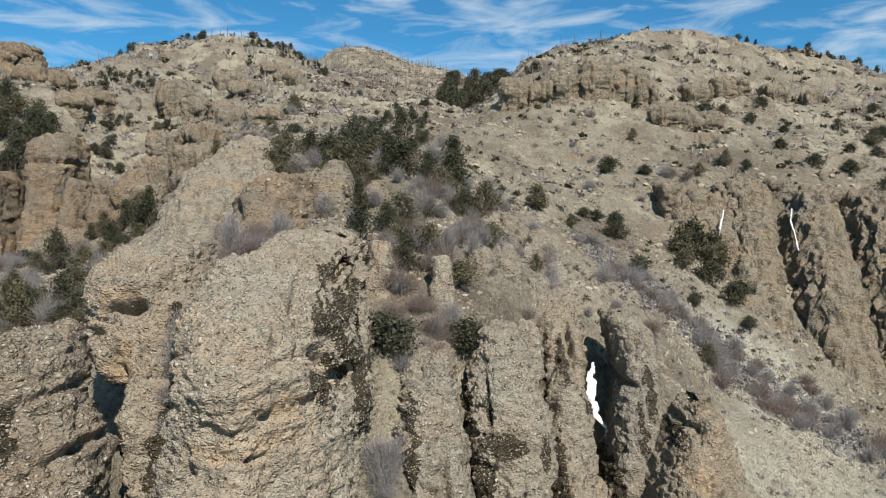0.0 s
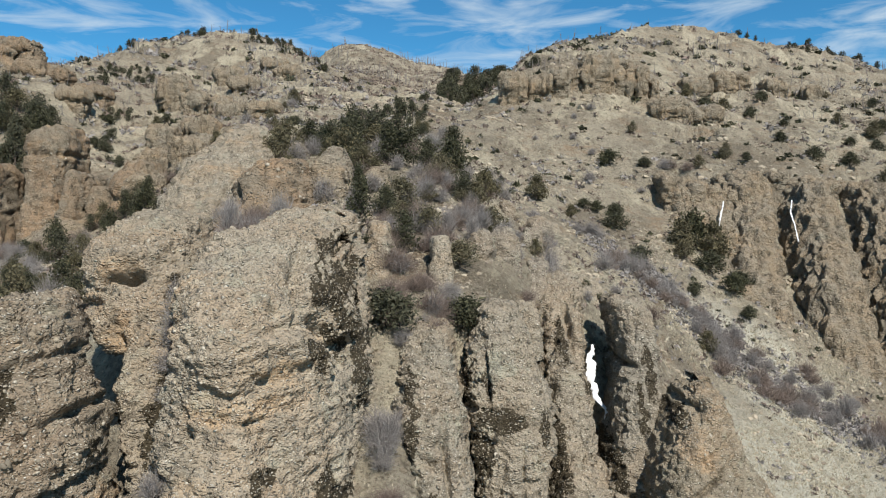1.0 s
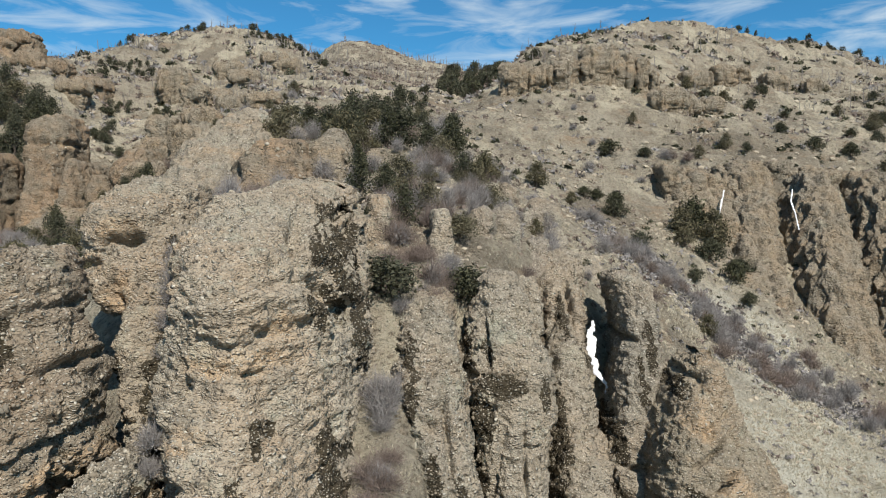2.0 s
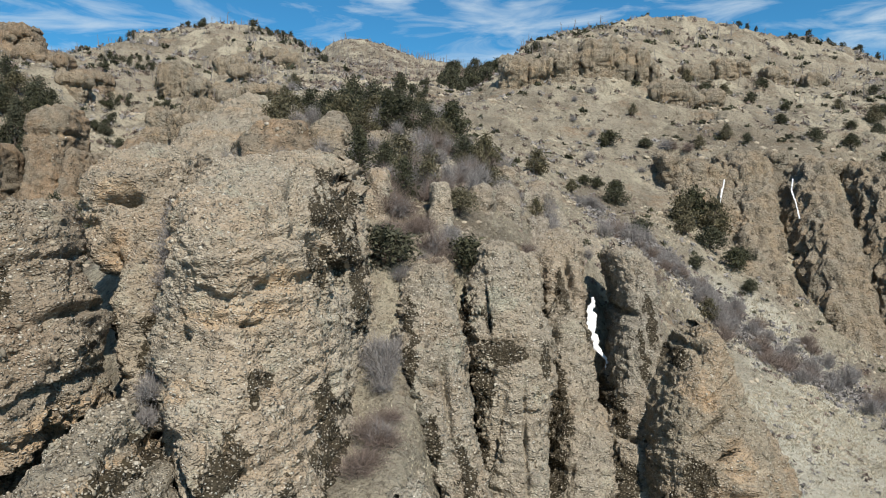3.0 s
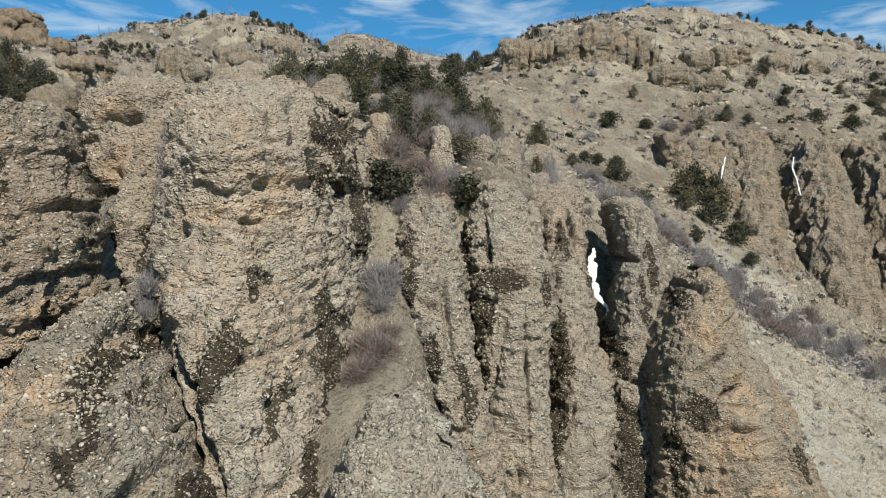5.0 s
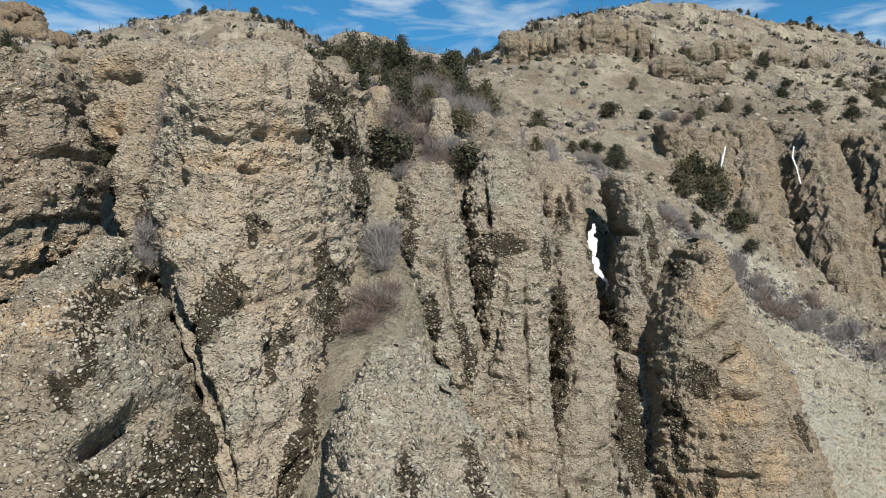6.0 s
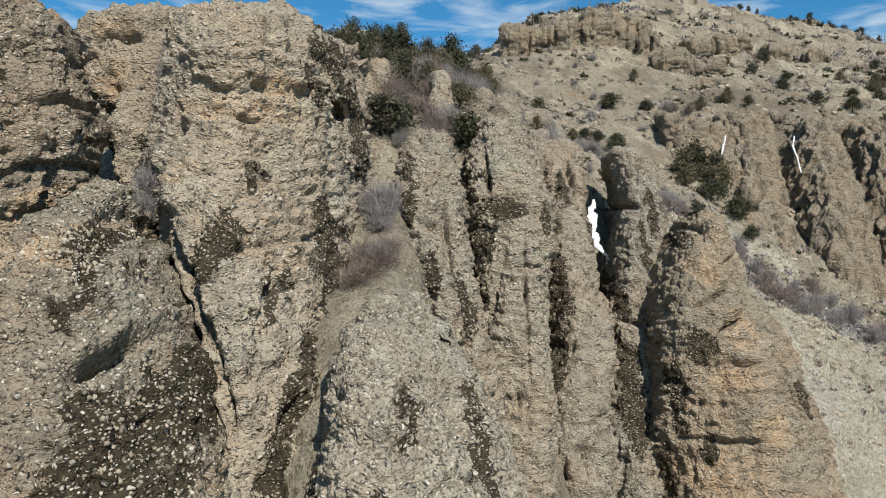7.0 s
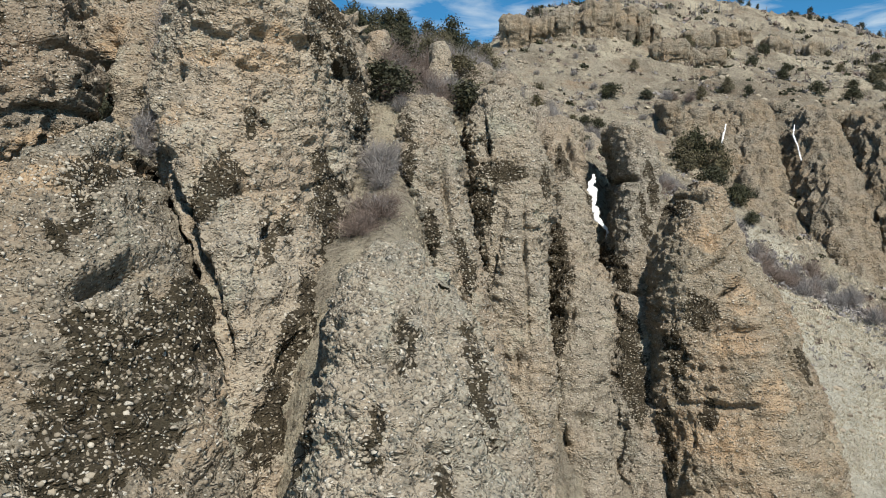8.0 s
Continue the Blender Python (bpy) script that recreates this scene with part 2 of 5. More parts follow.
def soil():
    """Dry grass over stony tan soil, with grey scrubby patches, bare rubble and rock showing through."""
    n = Nodes("dry_grass_soil")
    patch = n.noise(0.05, 7.0, 0.65)
    col = n.mix(n.ramp(patch, (0.40, 0.0), (0.56, 1.0)), (0.177, 0.15, 0.113), (0.31, 0.275, 0.208))
    col = n.mix(n.ramp(n.noise(0.11, 6.0, 0.7, n.scaled(1, 1, 2.2)), (0.54, 0.0), (0.66, 0.7)), col, (0.15, 0.131, 0.104))
    col = n.mix(n.ramp(n.noise(0.16, 6.0, 0.7, n.scaled(0.8, 0.8, 3.0)), (0.54, 0.0), (0.66, 0.75)), col, (0.271, 0.191, 0.124))
    col = n.mix(n.ramp(n.noise(0.09, 6.0, 0.7, n.scaled(1.0, 0.4, 1.0)), (0.50, 0.0), (0.60, 0.85)), col, (0.446, 0.402, 0.296))
    col = n.mix(n.ramp(n.noise(0.55, 6.0, 0.75), (0.57, 0.0), (0.68, 0.7)), col, (0.121, 0.0978, 0.0714))
    col = n.mix(n.ramp(n.noise(1.9, 5.0, 0.8), (0.535, 0.0), (0.62, 0.8)), col, (0.104, 0.0864, 0.0639))
    col = n.mix(n.ramp(n.noise(1.3, 5.0, 0.8), (0.56, 0.0), (0.66, 0.6)), col, (0.392, 0.353, 0.263))
    d, c = n.voronoi(1.1)
    sep = n.add("ShaderNodeSeparateColor")
    n.link(c, sep.inputs[0])
    stone = n.math("MULTIPLY", n.ramp(d, (0.2, 1.0), (0.3, 0.0)), n.ramp(sep.outputs[0], (0.76, 0.0), (0.78, 0.8)))
    col = n.mix(stone, col, n.mix(sep.outputs[1], (0.196, 0.154, 0.104), (0.424, 0.368, 0.279)))
    fleck = n.ramp(n.noise(7.0, 4.0, 0.8), (0.5, 0.0), (0.62, 0.5))
    col = n.mix(fleck, col, (0.361, 0.318, 0.232))
    # pale straw on the grassy flank
    straw = n.math("MULTIPLY", spread(n, n.pos, ((34, 15, 24, 9.0, -0.35), (42, 25, 16, 6.0, -0.5))), n.ramp(n.noise(0.4, 6.0, 0.7), (0.35, 0.45), (0.55, 0.95)))
    col = n.mix(straw, col, n.mix(n.noise(2.5, 5.0, 0.7), (0.40, 0.38, 0.30), (0.62, 0.595, 0.49)))
    h = n.math("ADD", n.noise(1.6, 8.0, 0.8), n.math("MULTIPLY", stone, 0.4))
    nor = n.bump(h, 1.0, 0.4)
    nor = n.bump(n.noise(0.3, 6.0, 0.7), 1.0, 2.0, nor)
    return n.done(col, 1.0, nor, 0.05)


def foliage(name, dark, light):
    n = Nodes(name)
    info = n.add("ShaderNodeObjectInfo").outputs["Random"]
    isl = n.add("ShaderNodeNewGeometry").outputs["Random Per Island"]
    col = n.mix(isl, dark, light)
    col = n.mix(n.math("MULTIPLY", info, 0.45), col, tuple(0.6 * c + 0.03 for c in light))
    return n.done(col, 0.75, None, 0.25)


def bark(name, colour):
    n = Nodes(name)
    col = n.mix(n.noise(9.0, 4.0, 0.6, n.scaled(1, 1, 0.2)), tuple(c * 0.55 for c in colour), colour)
    return n.done(col, 0.9, n.bump(n.noise(25.0, 3.0), 0.5, 0.02))


def snow_mat():
    n = Nodes("old_snow")
    col = n.mix(n.ramp(n.noise(1.4, 5.0), (0.45, 0.0), (0.6, 0.7)), (0.82, 0.84, 0.86), (0.45, 0.43, 0.39))
    return n.done(col, 0.6, n.bump(n.noise(3.0, 5.0), 0.5, 0.15), 0.3)


TAN, GREY = (0.355, 0.288, 0.205), (0.335, 0.297, 0.228)
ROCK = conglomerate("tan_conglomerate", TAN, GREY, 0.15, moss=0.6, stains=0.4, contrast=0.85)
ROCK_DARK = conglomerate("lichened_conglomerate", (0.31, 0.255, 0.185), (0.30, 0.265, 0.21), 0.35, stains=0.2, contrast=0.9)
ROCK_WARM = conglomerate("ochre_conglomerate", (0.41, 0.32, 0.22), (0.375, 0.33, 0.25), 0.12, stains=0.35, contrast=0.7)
# heavy streaks and a darkened base put the ribs' missing shade into the colour
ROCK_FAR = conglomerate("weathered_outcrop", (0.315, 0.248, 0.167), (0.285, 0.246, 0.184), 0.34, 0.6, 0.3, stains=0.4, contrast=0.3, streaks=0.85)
# base darkened: shade on the left-hand pillars is put into the colour
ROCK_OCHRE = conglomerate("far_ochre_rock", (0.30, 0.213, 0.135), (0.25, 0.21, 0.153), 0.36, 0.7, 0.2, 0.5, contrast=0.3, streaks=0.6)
# the near cliff: each mass with its own lichen, painted hollow shade and bared rock
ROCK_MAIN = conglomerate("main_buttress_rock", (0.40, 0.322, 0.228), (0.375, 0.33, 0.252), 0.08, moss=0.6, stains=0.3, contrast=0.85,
    # upper right flank: patches paint the shade of its hollows along with lichen
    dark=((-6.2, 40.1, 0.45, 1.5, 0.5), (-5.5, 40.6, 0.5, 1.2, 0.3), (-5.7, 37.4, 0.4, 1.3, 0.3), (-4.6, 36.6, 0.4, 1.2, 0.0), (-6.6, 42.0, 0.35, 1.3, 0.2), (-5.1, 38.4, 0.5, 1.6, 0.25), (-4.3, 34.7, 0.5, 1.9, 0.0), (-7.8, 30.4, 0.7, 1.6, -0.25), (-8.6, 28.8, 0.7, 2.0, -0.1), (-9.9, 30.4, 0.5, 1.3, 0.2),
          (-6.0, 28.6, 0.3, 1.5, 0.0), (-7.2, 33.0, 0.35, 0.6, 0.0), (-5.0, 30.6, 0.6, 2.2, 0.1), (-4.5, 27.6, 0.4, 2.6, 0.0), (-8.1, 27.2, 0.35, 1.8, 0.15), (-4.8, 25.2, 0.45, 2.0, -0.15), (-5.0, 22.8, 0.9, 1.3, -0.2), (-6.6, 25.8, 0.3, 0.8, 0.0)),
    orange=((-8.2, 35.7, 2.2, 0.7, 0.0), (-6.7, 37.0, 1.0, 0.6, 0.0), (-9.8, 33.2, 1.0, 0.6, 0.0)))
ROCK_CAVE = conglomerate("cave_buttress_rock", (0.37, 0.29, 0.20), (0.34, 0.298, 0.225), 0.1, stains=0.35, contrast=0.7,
    # patches in the side clefts paint lichen and the clefts' shade
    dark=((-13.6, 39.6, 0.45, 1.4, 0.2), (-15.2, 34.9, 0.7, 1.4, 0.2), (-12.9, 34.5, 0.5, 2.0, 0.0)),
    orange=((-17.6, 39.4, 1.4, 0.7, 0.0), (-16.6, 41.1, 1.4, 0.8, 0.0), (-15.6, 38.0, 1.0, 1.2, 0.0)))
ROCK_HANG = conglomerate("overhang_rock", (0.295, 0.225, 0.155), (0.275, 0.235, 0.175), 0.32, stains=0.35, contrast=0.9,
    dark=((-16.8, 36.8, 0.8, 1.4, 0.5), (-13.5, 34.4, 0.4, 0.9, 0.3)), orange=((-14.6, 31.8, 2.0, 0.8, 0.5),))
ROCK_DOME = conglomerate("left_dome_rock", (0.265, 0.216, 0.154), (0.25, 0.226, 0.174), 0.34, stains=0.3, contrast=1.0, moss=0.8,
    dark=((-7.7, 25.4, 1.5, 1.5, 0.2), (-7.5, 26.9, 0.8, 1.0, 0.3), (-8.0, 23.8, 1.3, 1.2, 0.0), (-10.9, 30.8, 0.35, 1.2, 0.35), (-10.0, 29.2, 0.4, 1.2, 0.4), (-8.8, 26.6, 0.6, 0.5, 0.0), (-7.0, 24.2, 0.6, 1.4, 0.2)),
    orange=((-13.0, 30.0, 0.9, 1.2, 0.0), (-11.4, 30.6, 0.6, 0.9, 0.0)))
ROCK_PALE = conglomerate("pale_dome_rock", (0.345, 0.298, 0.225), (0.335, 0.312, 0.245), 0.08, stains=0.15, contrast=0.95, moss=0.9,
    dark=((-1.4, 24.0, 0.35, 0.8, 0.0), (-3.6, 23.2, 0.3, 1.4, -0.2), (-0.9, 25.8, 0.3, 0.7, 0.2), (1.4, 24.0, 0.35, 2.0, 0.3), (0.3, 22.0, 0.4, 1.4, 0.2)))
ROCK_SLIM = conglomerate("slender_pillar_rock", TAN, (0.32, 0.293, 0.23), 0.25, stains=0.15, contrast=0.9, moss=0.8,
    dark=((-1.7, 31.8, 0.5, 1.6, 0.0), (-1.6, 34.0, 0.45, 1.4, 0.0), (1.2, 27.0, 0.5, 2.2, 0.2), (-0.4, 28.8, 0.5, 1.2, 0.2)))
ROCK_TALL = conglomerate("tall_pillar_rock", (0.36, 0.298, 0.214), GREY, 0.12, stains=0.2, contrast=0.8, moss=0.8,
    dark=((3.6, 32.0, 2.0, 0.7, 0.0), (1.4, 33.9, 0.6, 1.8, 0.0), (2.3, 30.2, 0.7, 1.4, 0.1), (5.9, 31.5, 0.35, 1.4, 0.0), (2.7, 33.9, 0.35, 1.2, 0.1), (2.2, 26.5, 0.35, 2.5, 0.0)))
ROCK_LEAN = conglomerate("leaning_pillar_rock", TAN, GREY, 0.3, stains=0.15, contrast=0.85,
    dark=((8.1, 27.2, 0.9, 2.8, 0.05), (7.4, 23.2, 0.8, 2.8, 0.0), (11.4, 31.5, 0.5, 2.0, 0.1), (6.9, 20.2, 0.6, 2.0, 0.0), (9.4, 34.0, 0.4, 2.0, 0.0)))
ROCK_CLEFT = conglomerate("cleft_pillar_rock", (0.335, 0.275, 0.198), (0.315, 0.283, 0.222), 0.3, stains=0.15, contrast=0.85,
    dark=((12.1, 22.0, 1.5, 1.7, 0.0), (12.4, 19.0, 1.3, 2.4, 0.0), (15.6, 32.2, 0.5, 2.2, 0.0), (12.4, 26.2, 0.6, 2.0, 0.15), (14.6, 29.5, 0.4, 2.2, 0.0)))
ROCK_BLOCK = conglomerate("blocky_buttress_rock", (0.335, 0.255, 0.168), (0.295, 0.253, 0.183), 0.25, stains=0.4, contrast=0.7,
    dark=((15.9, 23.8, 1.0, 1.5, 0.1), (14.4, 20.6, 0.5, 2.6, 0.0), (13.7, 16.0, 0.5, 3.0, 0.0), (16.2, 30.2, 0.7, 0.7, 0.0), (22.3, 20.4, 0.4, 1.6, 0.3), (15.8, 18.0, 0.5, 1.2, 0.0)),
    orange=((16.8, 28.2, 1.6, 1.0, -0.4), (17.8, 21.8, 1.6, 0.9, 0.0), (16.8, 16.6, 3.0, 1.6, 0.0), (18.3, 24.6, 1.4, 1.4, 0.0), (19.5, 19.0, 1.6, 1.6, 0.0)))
SOIL = soil()
LEAF = foliage("juniper_leaf", (0.013, 0.015, 0.008), (0.075, 0.075, 0.036))
LEAF_OLIVE = foliage("olive_leaf", (0.035, 0.034, 0.018), (0.145, 0.125, 0.065))
TWIG = foliage("grey_twig", (0.12, 0.11, 0.105), (0.34, 0.315, 0.29))
TWIG_BROWN = foliage("brown_twig", (0.09, 0.072, 0.06), (0.25, 0.19, 0.155))
STRAW = foliage("dry_straw", (0.28, 0.24, 0.165), (0.57, 0.515, 0.385))
STONE = foliage("loose_stone", (0.20, 0.165, 0.12), (0.44, 0.38, 0.28))
BARK = bark("grey_bark", (0.16, 0.13, 0.105))
SNAG = bark("burnt_wood", (0.24, 0.22, 0.20))
SNOW = snow_mat()

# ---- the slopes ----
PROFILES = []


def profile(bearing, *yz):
    """The slope along one sight line from the camera's start (sideways metres per metre ahead): pairs of metres ahead
    and height, set to fit its view.
    """
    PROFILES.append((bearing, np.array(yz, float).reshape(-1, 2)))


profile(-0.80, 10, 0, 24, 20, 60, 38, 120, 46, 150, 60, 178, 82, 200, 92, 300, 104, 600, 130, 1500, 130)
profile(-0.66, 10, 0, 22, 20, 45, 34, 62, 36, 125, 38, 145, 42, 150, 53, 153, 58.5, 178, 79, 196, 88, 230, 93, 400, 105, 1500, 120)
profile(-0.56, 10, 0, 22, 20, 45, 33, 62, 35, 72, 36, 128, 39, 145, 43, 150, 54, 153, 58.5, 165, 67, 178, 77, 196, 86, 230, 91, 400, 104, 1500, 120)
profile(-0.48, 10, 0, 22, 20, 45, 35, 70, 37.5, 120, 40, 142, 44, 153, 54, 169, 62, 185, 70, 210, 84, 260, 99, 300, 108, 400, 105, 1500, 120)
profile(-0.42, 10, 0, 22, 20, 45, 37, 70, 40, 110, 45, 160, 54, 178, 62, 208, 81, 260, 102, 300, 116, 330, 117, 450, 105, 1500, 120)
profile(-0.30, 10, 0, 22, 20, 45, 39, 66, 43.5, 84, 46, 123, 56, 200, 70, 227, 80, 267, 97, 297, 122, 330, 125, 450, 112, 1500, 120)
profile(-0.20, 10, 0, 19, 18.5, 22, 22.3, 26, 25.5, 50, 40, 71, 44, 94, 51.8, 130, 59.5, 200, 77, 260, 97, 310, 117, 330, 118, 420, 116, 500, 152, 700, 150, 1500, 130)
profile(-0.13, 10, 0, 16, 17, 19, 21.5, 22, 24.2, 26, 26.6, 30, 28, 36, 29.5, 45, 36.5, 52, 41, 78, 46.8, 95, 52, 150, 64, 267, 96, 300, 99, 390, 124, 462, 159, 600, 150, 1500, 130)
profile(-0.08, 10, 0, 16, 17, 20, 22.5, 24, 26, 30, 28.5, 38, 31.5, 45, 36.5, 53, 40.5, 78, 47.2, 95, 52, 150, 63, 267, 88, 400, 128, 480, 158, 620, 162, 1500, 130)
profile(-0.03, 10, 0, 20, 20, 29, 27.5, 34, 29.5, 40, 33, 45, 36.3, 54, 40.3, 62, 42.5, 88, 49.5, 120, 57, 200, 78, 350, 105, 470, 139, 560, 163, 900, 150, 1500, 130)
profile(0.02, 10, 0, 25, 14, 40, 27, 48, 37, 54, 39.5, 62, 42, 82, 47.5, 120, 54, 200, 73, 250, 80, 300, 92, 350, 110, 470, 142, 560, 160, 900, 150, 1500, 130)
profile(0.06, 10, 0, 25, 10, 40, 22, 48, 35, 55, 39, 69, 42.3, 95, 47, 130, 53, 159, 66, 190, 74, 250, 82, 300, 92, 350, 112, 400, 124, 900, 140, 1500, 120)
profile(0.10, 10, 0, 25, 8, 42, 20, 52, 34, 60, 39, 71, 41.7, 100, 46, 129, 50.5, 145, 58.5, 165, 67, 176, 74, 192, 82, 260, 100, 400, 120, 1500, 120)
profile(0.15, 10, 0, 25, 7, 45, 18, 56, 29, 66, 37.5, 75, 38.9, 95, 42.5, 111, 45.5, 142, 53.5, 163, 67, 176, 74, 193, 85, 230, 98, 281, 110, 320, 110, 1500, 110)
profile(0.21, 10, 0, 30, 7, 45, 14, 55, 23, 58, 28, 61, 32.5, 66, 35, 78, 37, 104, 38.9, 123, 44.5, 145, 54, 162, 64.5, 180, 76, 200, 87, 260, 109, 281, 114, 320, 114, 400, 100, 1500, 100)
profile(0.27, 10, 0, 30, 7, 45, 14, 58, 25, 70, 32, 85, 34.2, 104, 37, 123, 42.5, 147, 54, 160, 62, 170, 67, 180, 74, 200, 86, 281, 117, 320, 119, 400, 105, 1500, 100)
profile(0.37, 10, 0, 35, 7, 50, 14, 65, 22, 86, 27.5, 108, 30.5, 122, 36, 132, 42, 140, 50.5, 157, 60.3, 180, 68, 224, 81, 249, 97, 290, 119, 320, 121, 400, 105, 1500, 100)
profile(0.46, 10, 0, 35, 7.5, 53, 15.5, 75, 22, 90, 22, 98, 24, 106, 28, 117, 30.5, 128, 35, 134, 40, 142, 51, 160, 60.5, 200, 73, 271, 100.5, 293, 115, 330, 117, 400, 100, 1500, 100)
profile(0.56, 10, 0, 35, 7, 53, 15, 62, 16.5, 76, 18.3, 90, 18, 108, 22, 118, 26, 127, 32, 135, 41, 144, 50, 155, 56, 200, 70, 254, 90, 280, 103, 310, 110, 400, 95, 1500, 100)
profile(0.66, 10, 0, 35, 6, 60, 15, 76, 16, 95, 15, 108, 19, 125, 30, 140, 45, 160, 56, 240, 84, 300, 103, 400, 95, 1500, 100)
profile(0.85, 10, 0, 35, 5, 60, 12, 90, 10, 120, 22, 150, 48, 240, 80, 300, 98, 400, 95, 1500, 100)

ANG = np.radians(np.concatenate([np.linspace(-180, -40, 36)[:-1], np.linspace(-40, 40, 561), np.linspace(40, 180, 36)[1:]]))
RAD = np.concatenate([[0.01, 4, 8], np.geomspace(14, 700, 450), np.geomspace(720, 4200, 24)])


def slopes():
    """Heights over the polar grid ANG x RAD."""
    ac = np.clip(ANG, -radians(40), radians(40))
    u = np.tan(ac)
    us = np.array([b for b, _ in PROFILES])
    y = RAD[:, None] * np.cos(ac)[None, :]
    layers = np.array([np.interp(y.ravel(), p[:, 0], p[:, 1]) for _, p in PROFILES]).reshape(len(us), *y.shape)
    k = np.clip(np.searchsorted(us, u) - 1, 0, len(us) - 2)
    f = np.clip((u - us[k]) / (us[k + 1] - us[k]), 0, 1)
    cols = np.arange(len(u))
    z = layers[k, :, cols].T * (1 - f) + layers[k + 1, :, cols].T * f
    for _ in range(3):                                   # round the creases between the profiles
        pad = np.pad(z, ((2, 2), (8, 8)), mode="edge")
        z = sum(pad[2:-2, i:i + z.shape[1]] for i in range(17)) / 17
        pad = np.pad(z, ((2, 2), (0, 0)), mode="edge")
        z = sum(pad[i:i + z.shape[0]] for i in range(5)) / 5
    side = np.clip((np.abs(ANG) - radians(40)) / radians(35), 0, 1)
    side = side * side * (3 - 2 * side)
    back = np.clip(RAD - 30, 0, 900) * 0.06
    z = z * (1 - side)[None, :] + back[:, None] * side[None, :]
    x = RAD[:, None] * np.sin(ANG)[None, :]
    yy = RAD[:, None] * np.cos(ANG)[None, :]
    p = np.stack([x.ravel(), yy.ravel(), z.ravel()], 1)
    far = np.clip(RAD / 110.0, 0.25, 2.6)[:, None]
    keep = np.clip((RAD - 25) / 40, 0.15, 1)[:, None]
    z += keep * far * (1.5 * fbm(p / 23.0, 5).reshape(z.shape) + 0.9 * ridged(p / np.array((7, 9, 30.0)), 3).reshape(z.shape) - 0.2)
    z += keep * 0.35 * far * fbm(p / 2.2, 3).reshape(z.shape)
    # rock ledges that follow the strata on the upper slopes
    band = z / 5.5 + 0.8 * fbm(p / 31.0 + 5, 3).reshape(z.shape)
    frac = band - np.floor(band)
    step = np.clip((frac - 0.62) / 0.16, 0, 1) - frac
    patchy = np.clip(fbm(p / 26.0 + 40, 3).reshape(z.shape) * 3.2 + 0.25, 0, 1)
    high = np.clip((RAD - 115) / 50, 0, 1)[:, None]
    z += high * patchy * step * 2.6
    return x, yy, z


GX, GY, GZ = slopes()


def ground_z(x, y):
    """The ground's height at one place."""
    r, a = math.hypot(x, y), math.atan2(x, y)
    i = min(max(int(np.searchsorted(RAD, r)) - 1, 0), len(RAD) - 2)
    j = min(max(int(np.searchsorted(ANG, a)) - 1, 0), len(ANG) - 2)
    fi, fj = (r - RAD[i]) / (RAD[i + 1] - RAD[i]), (a - ANG[j]) / (ANG[j + 1] - ANG[j])
    return float((GZ[i, j] * (1 - fj) + GZ[i, j + 1] * fj) * (1 - fi) + (GZ[i + 1, j] * (1 - fj) + GZ[i + 1, j + 1] * fj) * fi)


def make_ground():
    verts = np.stack([GX, GY, GZ], -1).reshape(-1, 3)
    faces = grid_faces(*GX.shape)[:, ::-1]
    ob = new("ground", mesh_of("ground", verts, faces, True, SOIL))
    tagged(ob, "dry grassy stony mountainside of tan soil and rubble", "hillside", kind="structure")


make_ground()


# ---- rock ----
def ico(level, seed, flat):
    bm = bmesh.new()
    bmesh.ops.create_icosphere(bm, subdivisions=level, radius=1.0)
    rng = np.random.default_rng(seed)
    v = np.array([x.co[:] for x in bm.verts]) * (1 + rng.normal(size=(len(bm.verts), 1)) * 0.14) * (1.15, 1.0, flat)
    f = np.array([[x.index for x in t.verts] for t in bm.faces])
    bm.free()
    return v, f


PEBBLES = [ico(1, s, fl) for s, fl in ((1, 0.7), (2, 0.55), (3, 0.85), (4, 0.65))]


def clast_mat():
    n = Nodes("river_cobble")
    info = n.add("ShaderNodeObjectInfo").outputs["Random"]
    isl = n.add("ShaderNodeNewGeometry").outputs["Random Per Island"]
    pick = n.math("FRACT", n.math("ADD", info, isl))
    col = n.ramp(pick, (0.0, (0.09, 0.08, 0.063)), (0.3, (0.22, 0.185, 0.135)), (0.75, (0.34, 0.295, 0.22)), (1.0, (0.46, 0.42, 0.34)))
    col = n.mix(n.ramp(n.noise(5.0, 5.0, 0.7), (0.45, 0.0), (0.6, 0.7)), col, (0.2, 0.175, 0.135))
    return n.done(col, 0.9, n.bump(n.noise(14.0, 5.0), 0.6, 0.03))


CLAST = clast_mat()
COBBLES = [mesh_of("cobble", *ico(2, 30 + s, fl), True, CLAST) for s, fl in enumerate((0.6, 0.75, 0.5, 0.85, 0.65))]


